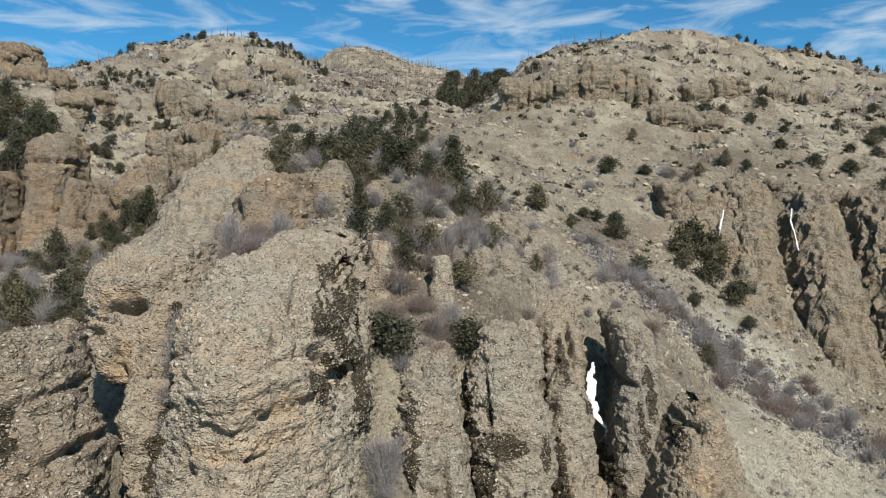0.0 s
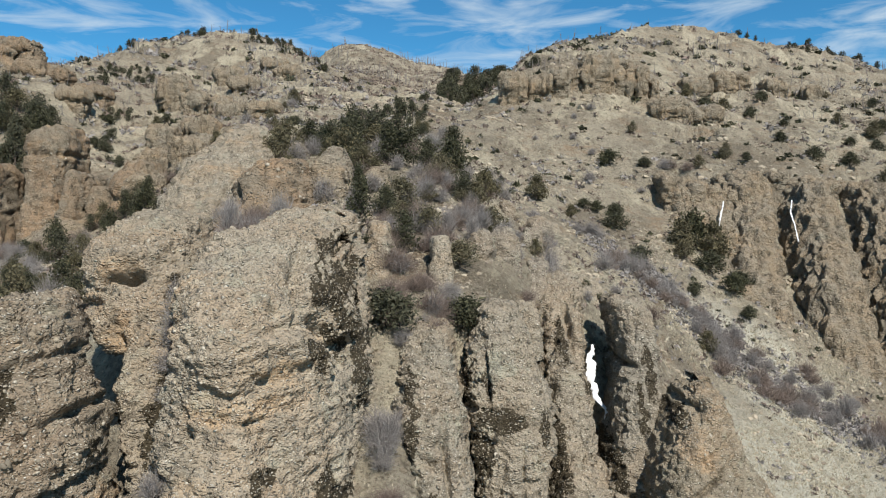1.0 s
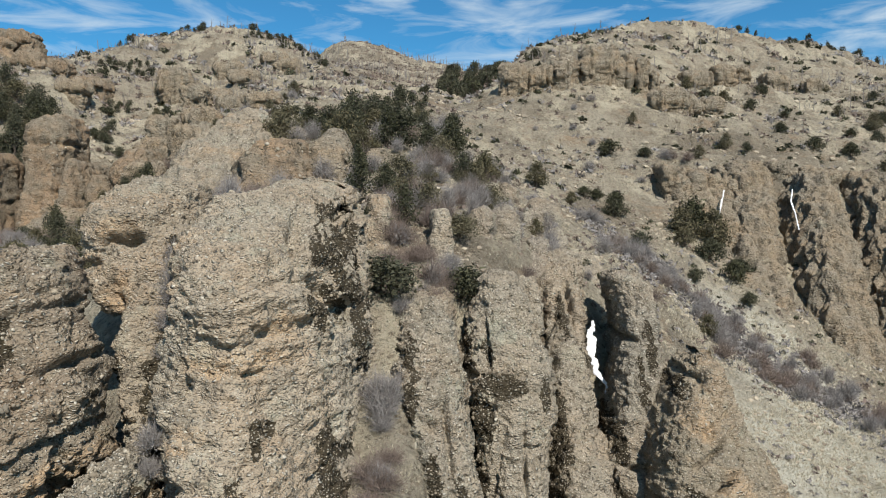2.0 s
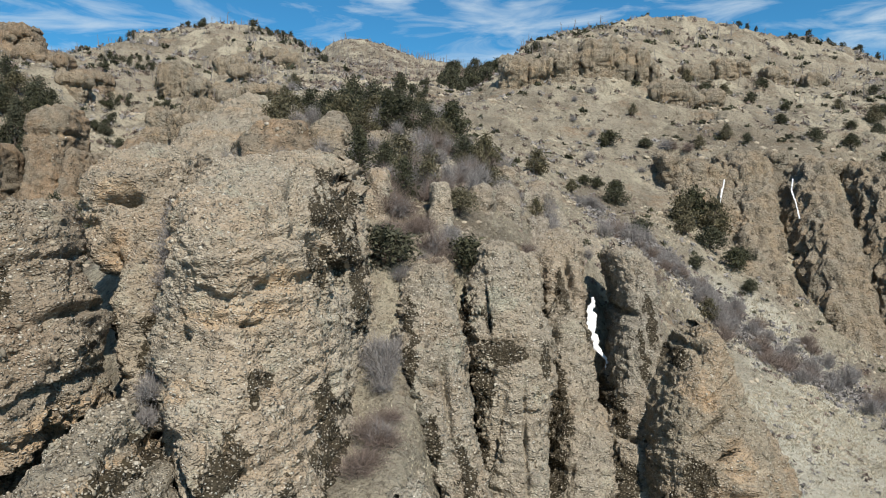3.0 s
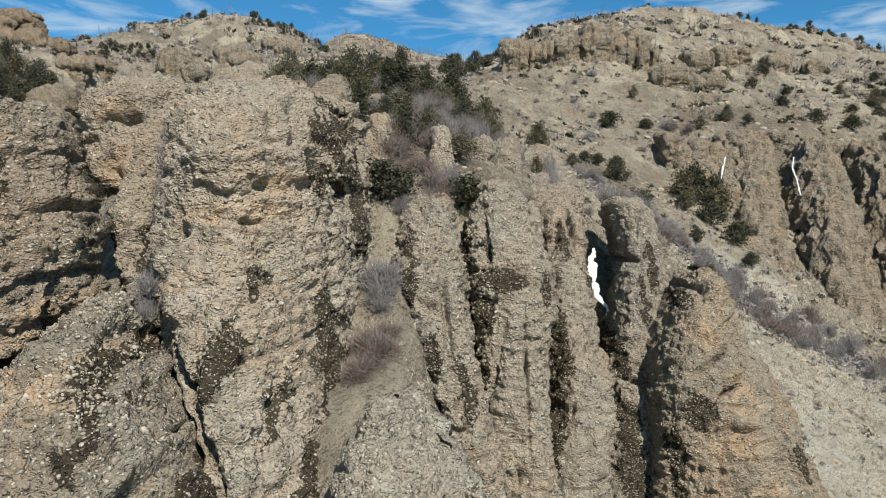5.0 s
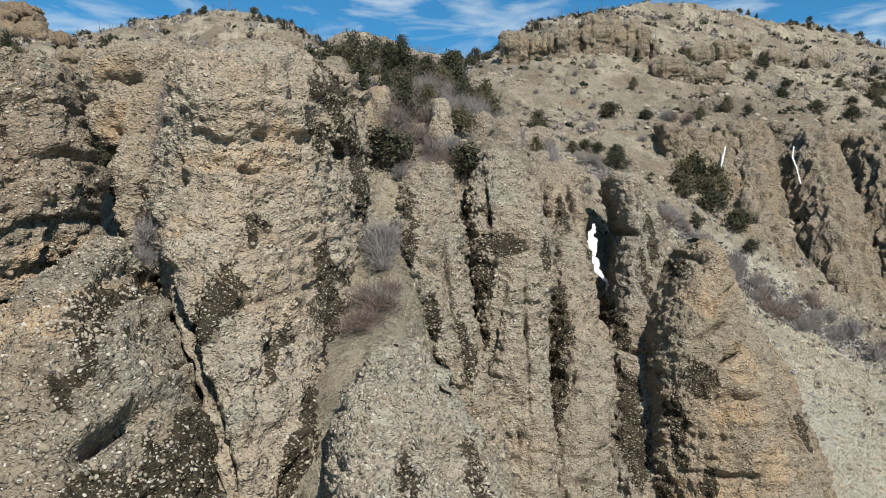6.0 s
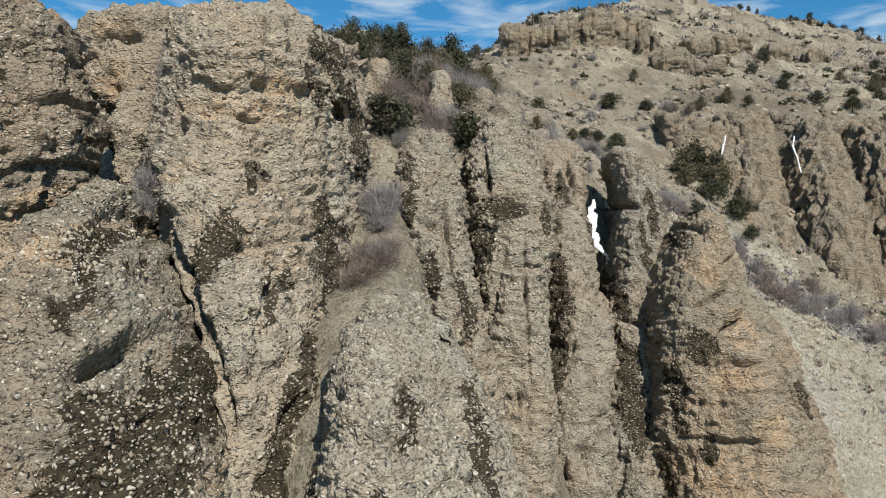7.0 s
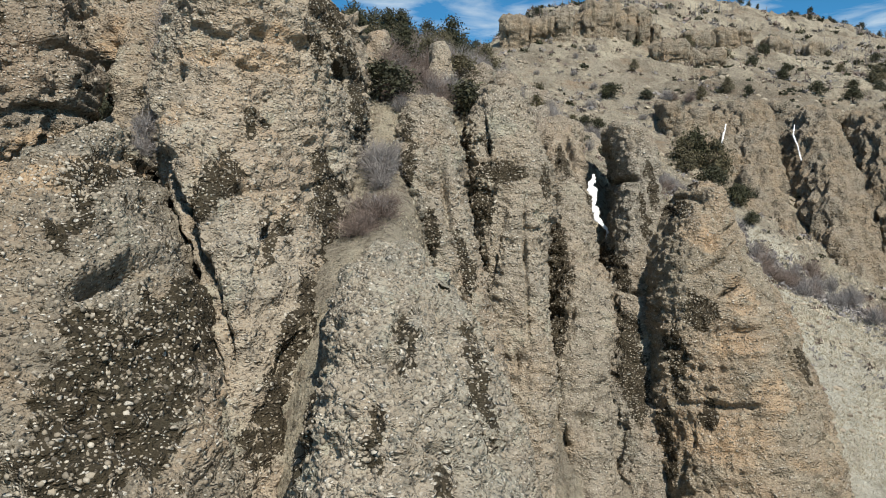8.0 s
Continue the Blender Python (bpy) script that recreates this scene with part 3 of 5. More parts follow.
def stud(rock, q, cobbles, pebbles, stone=1.0):
    """Sets cobbles into the face of a rock: the larger ones singly, the pebbles joined."""
    rng = np.random.default_rng(len(q) * 7 + cobbles)
    du = np.roll(q, -1, 1) - np.roll(q, 1, 1)
    dv = np.gradient(q, axis=0)
    nrm = np.cross(dv, du)
    nrm /= np.linalg.norm(nrm, axis=2)[:, :, None] + 1e-9
    ok = np.argwhere((nrm[:, :, 1] < 0.15) & (q[:, :, 2] > q[:, :, 2].max() - 21))
    clump = np.clip(fbm(q[ok[:, 0], ok[:, 1]] / 2.5 + 70, 3) + 0.35, 0.04, 1)
    pick = ok[rng.choice(len(ok), cobbles + pebbles, replace=False, p=clump / clump.sum())]
    at, up = q[pick[:, 0], pick[:, 1]], nrm[pick[:, 0], pick[:, 1]]
    for k in range(cobbles):
        r = stone * rng.uniform(0.06, 0.105) * (1.5 if rng.random() < 0.08 else 1)
        ob = new("cobble", COBBLES[k % len(COBBLES)])
        ob.parent = rock
        turn = Vector(up[k]).to_track_quat("Z", "X") @ Euler((0, 0, rng.uniform(0, 6.28))).to_quaternion()
        ob.matrix_local = Matrix.LocRotScale(at[k] - up[k] * r * 0.2, turn, (r, r * rng.uniform(0.7, 1), r))
    vs, fs, base = [], [], 0
    for k in range(cobbles, cobbles + pebbles):
        v, f = PEBBLES[k % 4]
        r = 0.035 + 0.05 * rng.random() ** 2
        z = up[k]
        x = np.cross(z, rng.normal(size=3))
        x /= np.linalg.norm(x)
        vs.append((v * r) @ np.stack([x, np.cross(z, x), z]) + at[k] - z * r * 0.1)
        fs.append(f + base)
        base += len(v)
    if vs:
        ob = new("gravel", mesh_of("gravel", np.concatenate(vs), np.concatenate(fs), True, CLAST))
        ob.parent = rock
        tagged(ob, "countless small rounded pebbles set in the rock face", kind="stuff")


def crag(name, stations, step, label, mat=None, flute=0.35, rough=1.0, dents=(), square=0.72, size=1.0, group="", category="rock", slant=0.0, cobbles=0, pebbles=0, pits=1.0, grain=1.0, cap=0.12, stone=1.0):
    """A rock mass lofted upwards through stations (height, left x, right x, front y, back y), then weathered.
    dents: hollows (x, z, half width, half height, depth, tilt); a negative depth is a bulge."""
    st = np.array(stations, float)
    way = np.concatenate([[0], np.cumsum(np.hypot(np.diff(st[:, 0]), np.diff(st[:, 3])))])
    fine = np.linspace(0, way[-1], 400)
    deep = np.interp(fine, way, st[:, 0]) < 27 - 0.39 * np.interp(fine, way, st[:, 3])     # few rows below the camera's lowest view
    run = np.cumsum(np.where(deep, 0.15, 1.0)) * way[-1] / 400 / step
    rows = max(int(run[-1]), 6)
    t = np.interp(np.linspace(0, run[-1], rows), run, fine)
    s = np.stack([np.interp(t, way, st[:, i]) for i in range(5)], 1)
    k = max(int(rows * 0.025), 1)
    pad = np.pad(s, ((k, k), (0, 0)), mode="edge")
    s = np.stack([pad[i:i + rows] for i in range(2 * k + 1)]).mean(0)
    wide = (st[:, 2] - st[:, 1]).max()
    n_front = max(int((wide + 0.62 * (st[:, 4] - st[:, 3]).max()) / step), 10)
    lo, hi = (0.02, math.pi - 0.4) if st[:, 1:3].mean() < 0 else (0.4, math.pi - 0.02)     # the flank towards the canyon is seen
    a = np.concatenate([np.linspace(-0.5, lo, 7)[:-1], np.linspace(lo, hi, n_front), np.linspace(hi, math.pi + 0.5, 7)[1:], np.linspace(math.pi + 0.5, 2 * math.pi - 0.5, 8)[1:-1]])
    c, sn = np.cos(a), np.sin(a)
    ex, ey = np.sign(c) * np.abs(c) ** square, np.sign(sn) * np.abs(sn) ** square
    rings = []
    caps = [(1.0, 0.0)] * rows + [(f, 1 - f) for f in (0.9, 0.78, 0.64, 0.5, 0.35, 0.2, 0.07)]
    full = np.concatenate([s, np.repeat(s[-1:], 7, 0)])
    for (z, xl, xr, yf, yb), (f, up) in zip(full, caps):
        xc, yc, hw, hd = (xl + xr) / 2, (yf + yb) / 2, (xr - xl) / 2, (yb - yf) / 2
        rings.append(np.stack([xc + f * hw * ex, yc - f * hd * ey, np.full(len(a), z + up * cap * (xr - xl))], 1))
    p = np.array(rings)
    p[:, :, 1] += slant * np.clip(ex, 0, 1)[None, :] ** 1.4 * np.clip(ey * 3 + 1, 0, 1)[None, :]     # the right flank runs back
    du = np.roll(p, -1, 1) - np.roll(p, 1, 1)
    dv = np.gradient(p, axis=0)
    nrm = np.cross(dv, du)
    nrm /= np.linalg.norm(nrm, axis=2)[:, :, None] + 1e-9
    q = p.reshape(-1, 3)
    w = q / size
    d = 0.75 * fbm(w / 6.0 + 3, 3) + flute * 1.5 * ridged(w / np.array((2.2, 2.6, 11.0)), 3)
    d += 0.30 * rough * fbm(w / np.array((1.6, 1.6, 1.0)), 3)
    ledge = perlin(w / np.array((3.2, 3.2, 0.8)) + 8)
    d -= 1.2 * rough * np.clip(ledge - 0.20, 0, 0.3)                                     # undercut beds
    d -= 1.5 * pits * np.clip(perlin(w / np.array((1.1, 1.1, 0.7)) + 31) - 0.24, 0, 0.25)       # pits
    d -= 1.8 * np.clip(perlin(w / np.array((0.9, 0.9, 6.0)) + 53) - 0.26, 0, 0.3)      # upright cracks
    d += grain * (0.15 * rough * knobs(w / np.array((0.7, 0.7, 0.42))) + 0.11 * knobs(w / np.array((0.34, 0.34, 0.24)) + 4)) + 0.24 * rough * fbm(w / np.array((0.9, 0.9, 0.75)) + 2, 4)
    d *= size
    ragged = perlin(q / 0.9 + 77) if dents else 0
    push = np.zeros(len(q))
    for x, z, rx, rz, depth, *tilt in dents:
        c, sn = math.cos(sum(tilt)), math.sin(sum(tilt))
        dx, dz = q[:, 0] - x, q[:, 2] - z
        e = ((c * dx + sn * dz) / rx) ** 2 + ((c * dz - sn * dx) / rz) ** 2
        push += depth * (1 + 1.1 * ragged) * np.exp(-e ** 1.5) * (nrm.reshape(-1, 3)[:, 1] < 0.3)
    q = q + nrm.reshape(-1, 3) * (d - push)[:, None]
    ob = new(name, mesh_of(name, q, grid_faces(len(rings), len(a), True)[:, ::-1], True, mat or ROCK))
    if cobbles:
        stud(ob, q.reshape(p.shape), cobbles, pebbles, stone)
    return tagged(ob, label, category, group)


NEAR = 0.085
crag("rock_buttress", [(14, -10.5, -1.5, 16.5, 34), (20, -9.4, -2.6, 19, 37.6), (24, -8.8, -3.2, 21.7, 40), (27, -9.2, -3.9, 23.2, 41.5), (30, -10.9, -4.2, 25, 43), (33, -12.6, -4.4, 27, 44.5), (35, -12.9, -4.3, 28.4, 45.6), (36.3, -12.7, -4.4, 28.7, 46.6), (37.1, -12.6, -4.4, 28.4, 47.2), (38.5, -12.5, -4.6, 28.8, 48.4), (40, -12.7, -5.0, 30.6, 49.9), (41.1, -12.8, -5.4, 33.4, 51), (42.2, -12.6, -5.9, 38, 52), (43.4, -11.8, -6.3, 44, 53.2), (44.0, -11.4, -6.8, 49, 54)], NEAR,
     "massive tan conglomerate buttress with pale ledges and dark lichen streaks", ROCK_MAIN, 0.2, 0.8,
     [(-8.8, 36.4, 1.0, 0.16, 0.15), (-7.0, 36.8, 0.9, 0.3, 0.35, 0.2), (-7.75, 35.3, 0.3, 0.1, 0.4), (-7.0, 40.6, 0.22, 1.3, 1.1, 0.55), (-5.5, 38.1, 0.4, 1.1, 1.3, 0.3), (-4.9, 36.6, 0.3, 0.8, 1.0), (-6.2, 38.7, 0.3, 0.9, 1.0, 0.4), (-6.3, 42.4, 0.25, 0.9, 0.9), (-5.6, 41.4, 0.25, 1.0, 0.9, 0.2),
      (-8.5, 28.2, 0.55, 4.6, 1.1, 0.54), (-11.4, 38.6, 0.4, 0.55, 2.0), (-12.2, 36.2, 0.4, 1.6, 0.7), (-8.6, 29, 0.22, 3.0, 0.5), (-6.0, 28.4, 0.16, 1.5, 0.5), (-6.7, 30.4, 0.7, 0.14, 0.4), (-7.8, 37.9, 2.2, 0.7, -0.3), (-6.6, 25.6, 0.2, 0.18, 0.5)], slant=7.0, pits=0.5, cobbles=280, pebbles=2400)
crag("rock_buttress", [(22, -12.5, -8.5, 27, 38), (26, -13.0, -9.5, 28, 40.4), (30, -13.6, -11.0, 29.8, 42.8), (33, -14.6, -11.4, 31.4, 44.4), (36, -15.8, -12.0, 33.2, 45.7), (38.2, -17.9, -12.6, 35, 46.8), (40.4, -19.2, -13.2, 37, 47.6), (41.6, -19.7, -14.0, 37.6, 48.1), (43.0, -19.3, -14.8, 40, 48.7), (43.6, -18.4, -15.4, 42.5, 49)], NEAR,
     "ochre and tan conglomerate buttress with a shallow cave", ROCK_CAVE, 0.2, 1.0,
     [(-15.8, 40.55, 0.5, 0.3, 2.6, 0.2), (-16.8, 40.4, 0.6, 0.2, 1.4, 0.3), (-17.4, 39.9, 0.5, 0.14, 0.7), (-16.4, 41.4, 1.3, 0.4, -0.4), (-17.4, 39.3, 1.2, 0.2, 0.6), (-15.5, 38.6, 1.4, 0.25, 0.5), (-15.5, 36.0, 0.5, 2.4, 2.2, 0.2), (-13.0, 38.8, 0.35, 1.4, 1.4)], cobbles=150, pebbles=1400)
crag("rock_buttress", [(22, -27, -17.4, 26.4, 36), (28.3, -26, -16.3, 25.4, 35), (30.1, -25.6, -15.6, 25.0, 34), (31.4, -25.2, -15.1, 24.7, 34), (32.6, -25, -14.6, 24.4, 33.5), (33.6, -25, -14.3, 24.4, 33), (35.1, -24.5, -14.5, 25.2, 33), (36.4, -23.5, -15.2, 26.2, 33), (37.8, -22, -15.9, 27.2, 33.5), (39.1, -20.4, -16.5, 28.2, 34), (40.0, -18.8, -17.0, 29.6, 34)], NEAR,
     "rounded overhanging tan conglomerate buttress with an undercut base", ROCK_HANG, 0.2, 1.2,
     [(-14.9, 33.2, 2.2, 0.14, 0.4, 0.42), (-15.6, 31.9, 2.2, 0.7, -0.8, 0.45), (-16.6, 30.6, 1.6, 0.6, -0.6, 0.45), (-14.6, 35.9, 1.6, 0.2, 0.6, 0.4), (-13.9, 36.8, 0.4, 1.2, 0.8), (-17, 37.6, 1.6, 0.2, 0.5, 0.3)], cobbles=200, pebbles=1500)
crag("rock_dome", [(8, -17, -3, 10.3, 28), (18, -16.6, -4.6, 12.6, 28), (22.9, -15.6, -5.9, 14.8, 29), (24.2, -15.2, -6.6, 15.3, 29), (25.5, -16.0, -7.1, 15.8, 29), (26.6, -15.9, -7.6, 16.9, 29), (28.4, -15.4, -8.9, 18.6, 29.5), (30.4, -14.4, -10.4, 21.8, 30), (31.6, -13.5, -11.1, 24.2, 30), (32.5, -12.8, -11.6, 25.8, 30)], NEAR,
     "rounded grey conglomerate dome with cobbles and dark lichen", ROCK_DOME, 0.15, 0.9,
     [(-8.9, 27.5, 0.42, 0.19, 1.0, 0.45), (-9.1, 27.95, 0.6, 0.2, -0.3, 0.45), (-10.9, 30.8, 0.25, 1.4, 0.5, 0.4)], cobbles=290, pebbles=3000)
crag("rock_dome", [(6, -5.5, 6, 11.6, 32), (16, -4.6, 3.8, 14.2, 33), (21, -4.0, 2.8, 15.8, 33), (22.7, -3.8, 2.3, 16.5, 32.5), (24.5, -3.7, 1.4, 17.6, 32), (26, -3.6, 0.7, 20, 32), (27.1, -3.2, -0.3, 23, 32), (27.9, -2.6, -1.0, 26.5, 32)], NEAR,
     "pale grey cobbly conglomerate dome below the grassy gully", ROCK_PALE, 0.2, 0.8, [(0.8, 24.5, 0.25, 2.2, 0.7, 0.35), (-1.0, 25.6, 0.2, 1.0, 0.4, 0.2)], slant=4.0, cobbles=240, pebbles=2600)
crag("earth_chute", [(20, -6.1, -5.0, 21.5, 26), (24.5, -6.8, -5.8, 22.0, 27), (27, -8.0, -7.1, 23.7, 29), (29.5, -9.5, -8.7, 25.8, 31), (31.5, -10.6, -9.9, 27.6, 33), (33, -11.4, -10.8, 29.2, 34)], 0.1,
     "narrow chute of tan earth and rubble between two buttresses", ROCK_WARM, 0.1, 0.6, grain=0.4, category="gully")
crag("rock_pillar", [(12, 0.8, 4.2, 28.5, 44), (18, 0.9, 3.7, 30.8, 45), (22, 0.5, 3.0, 32.4, 46), (26, -0.3, 2.1, 34, 46.5), (29, -1.4, 1.8, 35.6, 47), (32, -2.4, 1.3, 37.5, 47.6), (34, -2.4, 0.9, 39.4, 48), (35.8, -2.2, 0.5, 42, 48.3), (36.7, -1.7, 0.0, 44, 48)], NEAR,
     "slender grey lichened conglomerate pillar beside the gully", ROCK_SLIM, 0.25, 0.9, [(0.2, 31, 0.2, 2.5, 0.6, 0.1)], square=0.58, group="pillars of the cliff", cobbles=80, pebbles=1500)
crag("rock_pillar", [(6, 2.4, 6.2, 32, 48), (16, 3.0, 5.9, 35.6, 49.6), (20, 2.9, 5.9, 37.1, 50.2), (24, 2.3, 6.1, 38.4, 50.8), (27, 2.0, 6.3, 39.3, 51.3), (30, 1.8, 6.5, 40.2, 51.8), (32.5, 1.2, 6.5, 41.5, 52.1), (34.5, 1.5, 6.1, 42.6, 52.5), (36.5, 2.2, 5.3, 44.2, 52.8), (37.7, 2.8, 4.6, 46.2, 52)], NEAR,
     "tall tan conglomerate pillar with a band of dark lichen", ROCK_TALL, 0.2, 0.8, [(2.6, 34.4, 0.2, 1.6, 0.7, 0.1), (4.0, 22, 0.18, 0.4, 0.5), (4.6, 27, 0.12, 3.5, 0.5)], square=0.58, group="pillars of the cliff", cobbles=100, pebbles=1300)
crag("rock_pillar", [(6, 5.9, 11.0, 39, 58), (16, 6.2, 10.8, 43.1, 62.3), (20, 6.7, 11.0, 44.9, 64), (24, 7.5, 11.7, 47.3, 65.7), (26, 7.9, 11.2, 49, 66.5), (28, 8.1, 11.0, 51, 67.4), (31, 8.6, 11.0, 54, 68.7), (34, 8.6, 11.3, 57, 70), (37, 8.6, 12.0, 62, 71.3), (38.4, 8.8, 12.0, 66, 72)], 0.13,
     "leaning grey-tan conglomerate pillar with dark lichened flank", ROCK_LEAN, 0.35, 0.9, [(10.2, 35, 0.25, 2.0, 0.9)], square=0.58, group="pillars of the cliff", pebbles=1500)
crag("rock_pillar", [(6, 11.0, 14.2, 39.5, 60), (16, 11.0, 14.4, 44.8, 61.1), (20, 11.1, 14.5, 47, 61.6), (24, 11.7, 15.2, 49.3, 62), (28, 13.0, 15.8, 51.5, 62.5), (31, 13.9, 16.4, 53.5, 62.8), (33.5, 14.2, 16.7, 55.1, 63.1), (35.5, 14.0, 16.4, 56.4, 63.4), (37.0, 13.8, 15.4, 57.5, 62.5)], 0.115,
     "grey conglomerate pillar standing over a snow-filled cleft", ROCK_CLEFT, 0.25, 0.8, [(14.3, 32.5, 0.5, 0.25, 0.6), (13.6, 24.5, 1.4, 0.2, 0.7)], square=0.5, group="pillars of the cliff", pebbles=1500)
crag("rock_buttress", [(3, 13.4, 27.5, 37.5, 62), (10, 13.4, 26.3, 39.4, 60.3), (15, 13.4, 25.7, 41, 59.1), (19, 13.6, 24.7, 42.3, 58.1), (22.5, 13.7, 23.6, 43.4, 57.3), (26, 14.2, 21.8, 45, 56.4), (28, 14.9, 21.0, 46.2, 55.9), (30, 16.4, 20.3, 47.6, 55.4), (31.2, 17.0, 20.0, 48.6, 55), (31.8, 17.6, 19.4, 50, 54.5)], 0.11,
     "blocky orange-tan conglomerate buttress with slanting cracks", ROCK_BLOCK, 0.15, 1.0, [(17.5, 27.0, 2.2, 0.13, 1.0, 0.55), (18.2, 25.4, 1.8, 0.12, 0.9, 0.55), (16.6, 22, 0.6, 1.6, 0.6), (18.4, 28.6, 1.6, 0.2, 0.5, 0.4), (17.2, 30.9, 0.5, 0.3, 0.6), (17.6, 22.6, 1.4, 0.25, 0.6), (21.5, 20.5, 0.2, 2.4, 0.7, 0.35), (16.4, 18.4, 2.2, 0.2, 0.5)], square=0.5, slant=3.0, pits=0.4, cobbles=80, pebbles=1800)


def rib(stations, step, label, mat, flute, rough, size, group):
    """A cliff rib with smaller spurs standing out of its face."""
    ob = crag("cliff_rib", [(z, xl, xr, yf - 2.5, yb) for z, xl, xr, yf, yb in stations], step, label, mat, flute * 1.8, rough * 0.45, square=0.52, size=size, group=group, grain=0.3)
    st = np.array(stations, float)
    for k in range(6):
        z = random.uniform(st[1, 0], st[-2, 0] - 3)
        xl, xr, yf = (float(np.interp(z, st[:, 0], st[:, i])) - 2.5 * (i == 3) for i in (1, 2, 3))
        x, w, h = random.uniform(xl + 1, xr - 1), random.uniform(1.6, 3.2), random.uniform(3, 7)
        sp = crag("spur", [(z - h, x - w * 0.6, x + w * 0.6, yf - 0.35 * h - 0.6, yf + 5), (z, x - w * 0.5, x + w * 0.5, yf - 0.6, yf + 5), (z + 1.2, x - w * 0.25, x + w * 0.25, yf + 0.8, yf + 5)], 0.35, "", mat, flute * 1.4, rough * 0.8, size=1.3, category="", grain=0.3)
        sp.parent = ob
    return ob


random.seed(21)

# the right-hand cliffs, farther off
rib([(34, 40, 54, 124, 152), (42, 41.5, 53, 131, 152), (47, 42.5, 53, 136, 152), (50, 43.5, 52.5, 140, 152)], 0.4, "low crumbling tan cliff rib with dark gullies", ROCK_FAR, 0.7, 1.0, size=1.05, group="cliff ribs")
rib([(22, 44, 53, 108, 150), (28, 46, 54.5, 113, 150), (33, 48, 56, 119, 150), (40, 51.2, 58, 127, 152), (46, 53.5, 60, 134, 154), (50, 55, 62, 139, 156), (52, 57, 61, 143, 156)], 0.3, "tall tan cliff rib above a grassy chute", ROCK_FAR, 0.6, 1.0, size=1.05, group="cliff ribs")
rib([(18, 57, 66.5, 106, 150), (26, 59, 67.5, 113, 150), (32, 60, 68.4, 117, 150), (38, 62.3, 69.6, 124, 152), (44, 64, 70.8, 130, 154), (48.5, 66, 71.5, 135, 156), (50, 68, 71, 140, 156)], 0.3, "tall tan cliff rib with a shaded side", ROCK_FAR, 0.6, 1.0, size=1.05, group="cliff ribs")
rib([(18, 67, 79, 108, 150), (26, 70, 80, 113, 150), (32, 73, 81.5, 119, 150), (40, 76, 83.5, 128, 152), (46, 78, 85, 134, 154), (49.5, 80, 84.5, 139, 156)], 0.3, "broad tan cliff rib with fluted face", ROCK_FAR, 0.8, 1.0, size=1.05, group="cliff ribs")
rib([(18, 84, 104, 108, 150), (32, 88, 106, 122, 150), (42, 92, 108, 132, 152), (50, 96, 108, 141, 156)], 0.5, "broad tan cliff rib with fluted face", ROCK_FAR, 0.8, 1.0, size=1.05, group="cliff ribs")

# crags above the head of the gully and on the left-hand slope
crag("rock_pillar", [(38, -76.5, -69, 127, 146), (46, -77, -69.6, 131, 146), (55, -77.2, -69.8, 133, 146), (59.5, -76.8, -70, 135, 146), (61, -75.5, -71, 137, 145)], 0.3, "thick rounded ochre rock pillar on the slope", ROCK_OCHRE, 0.35, 0.6, [(-73, 55.8, 6, 0.5, 0.9)], size=1.5, square=0.52, grain=0.4, cobbles=60, stone=2.2)
crag("rock_pillar", [(38, -66.8, -62.0, 120, 140), (46, -66.4, -62.2, 123, 140), (50, -66.0, -62.5, 125, 140), (51.6, -65.2, -63.2, 127, 139)], 0.3, "stout shaded rock pillar beside a taller one", ROCK_OCHRE, 0.35, 0.6, size=1.4, grain=0.4)
crag("rock_pillar", [(36, -88, -79.5, 124, 142), (46, -87, -80, 127, 142), (52, -86.4, -80.4, 128, 142), (54, -84.5, -81.4, 130, 140)], 0.3, "shaded weathered rock pillar on the slope", ROCK_OCHRE, 0.35, 0.6, size=1.5, grain=0.4)
crag("rock_pillar", [(38, -55.5, -48, 114, 134), (46, -55, -48.4, 118, 134), (51, -54.4, -49, 120, 133), (53.4, -53, -50.5, 122, 132)], 0.3, "stout ochre rock block among dark bushes", ROCK_OCHRE, 0.35, 0.7, [(-52, 47, 4, 0.5, 0.9)], size=1.4, square=0.55, grain=0.4)
crag("rock_pillar", [(38, -62.5, -58, 122, 140), (46, -62, -58.4, 125, 140), (49, -61.4, -59.2, 127, 139)], 0.3, "low ochre rock block beside a taller one", ROCK_OCHRE, 0.35, 0.7, size=1.3, square=0.55, grain=0.4)
crag("rock_dome", [(32, -72, -56, 110, 132), (38, -70, -58, 113, 132), (41, -68, -59.5, 116, 131), (43, -65.5, -61, 119, 130)], 0.3, "low rounded tan rock dome among shrubs", ROCK_FAR, 0.4, 0.9, size=1.3, grain=0.4)
crag("rock_slab", [(34, -34, -20, 66, 98), (42, -31.8, -19.8, 73, 98), (46, -31.4, -20, 77, 99), (50, -30.5, -20.6, 82.5, 99), (53, -28.5, -21.8, 89, 99), (54.6, -27, -22.8, 92.5, 98)], 0.2, "broad smooth tan rock slab leaning against the slope", ROCK, 0.6, 0.8, size=1.2, grain=0.4, cobbles=60, stone=2.2)
crag("rock_tower", [(34, -23.5, -12, 57, 82), (40, -22.6, -12.4, 62, 82), (44, -21.6, -12.8, 65.5, 82), (47.4, -20.4, -13.4, 69.5, 82), (49, -18.6, -14.4, 72, 80)], 0.17, "squat tan rock tower with crumbling ledges", ROCK_OCHRE, 0.3, 0.9, [(-19.6, 45.4, 0.7, 1.3, 1.3)], size=1.1, grain=0.4, cobbles=60, stone=2.2)
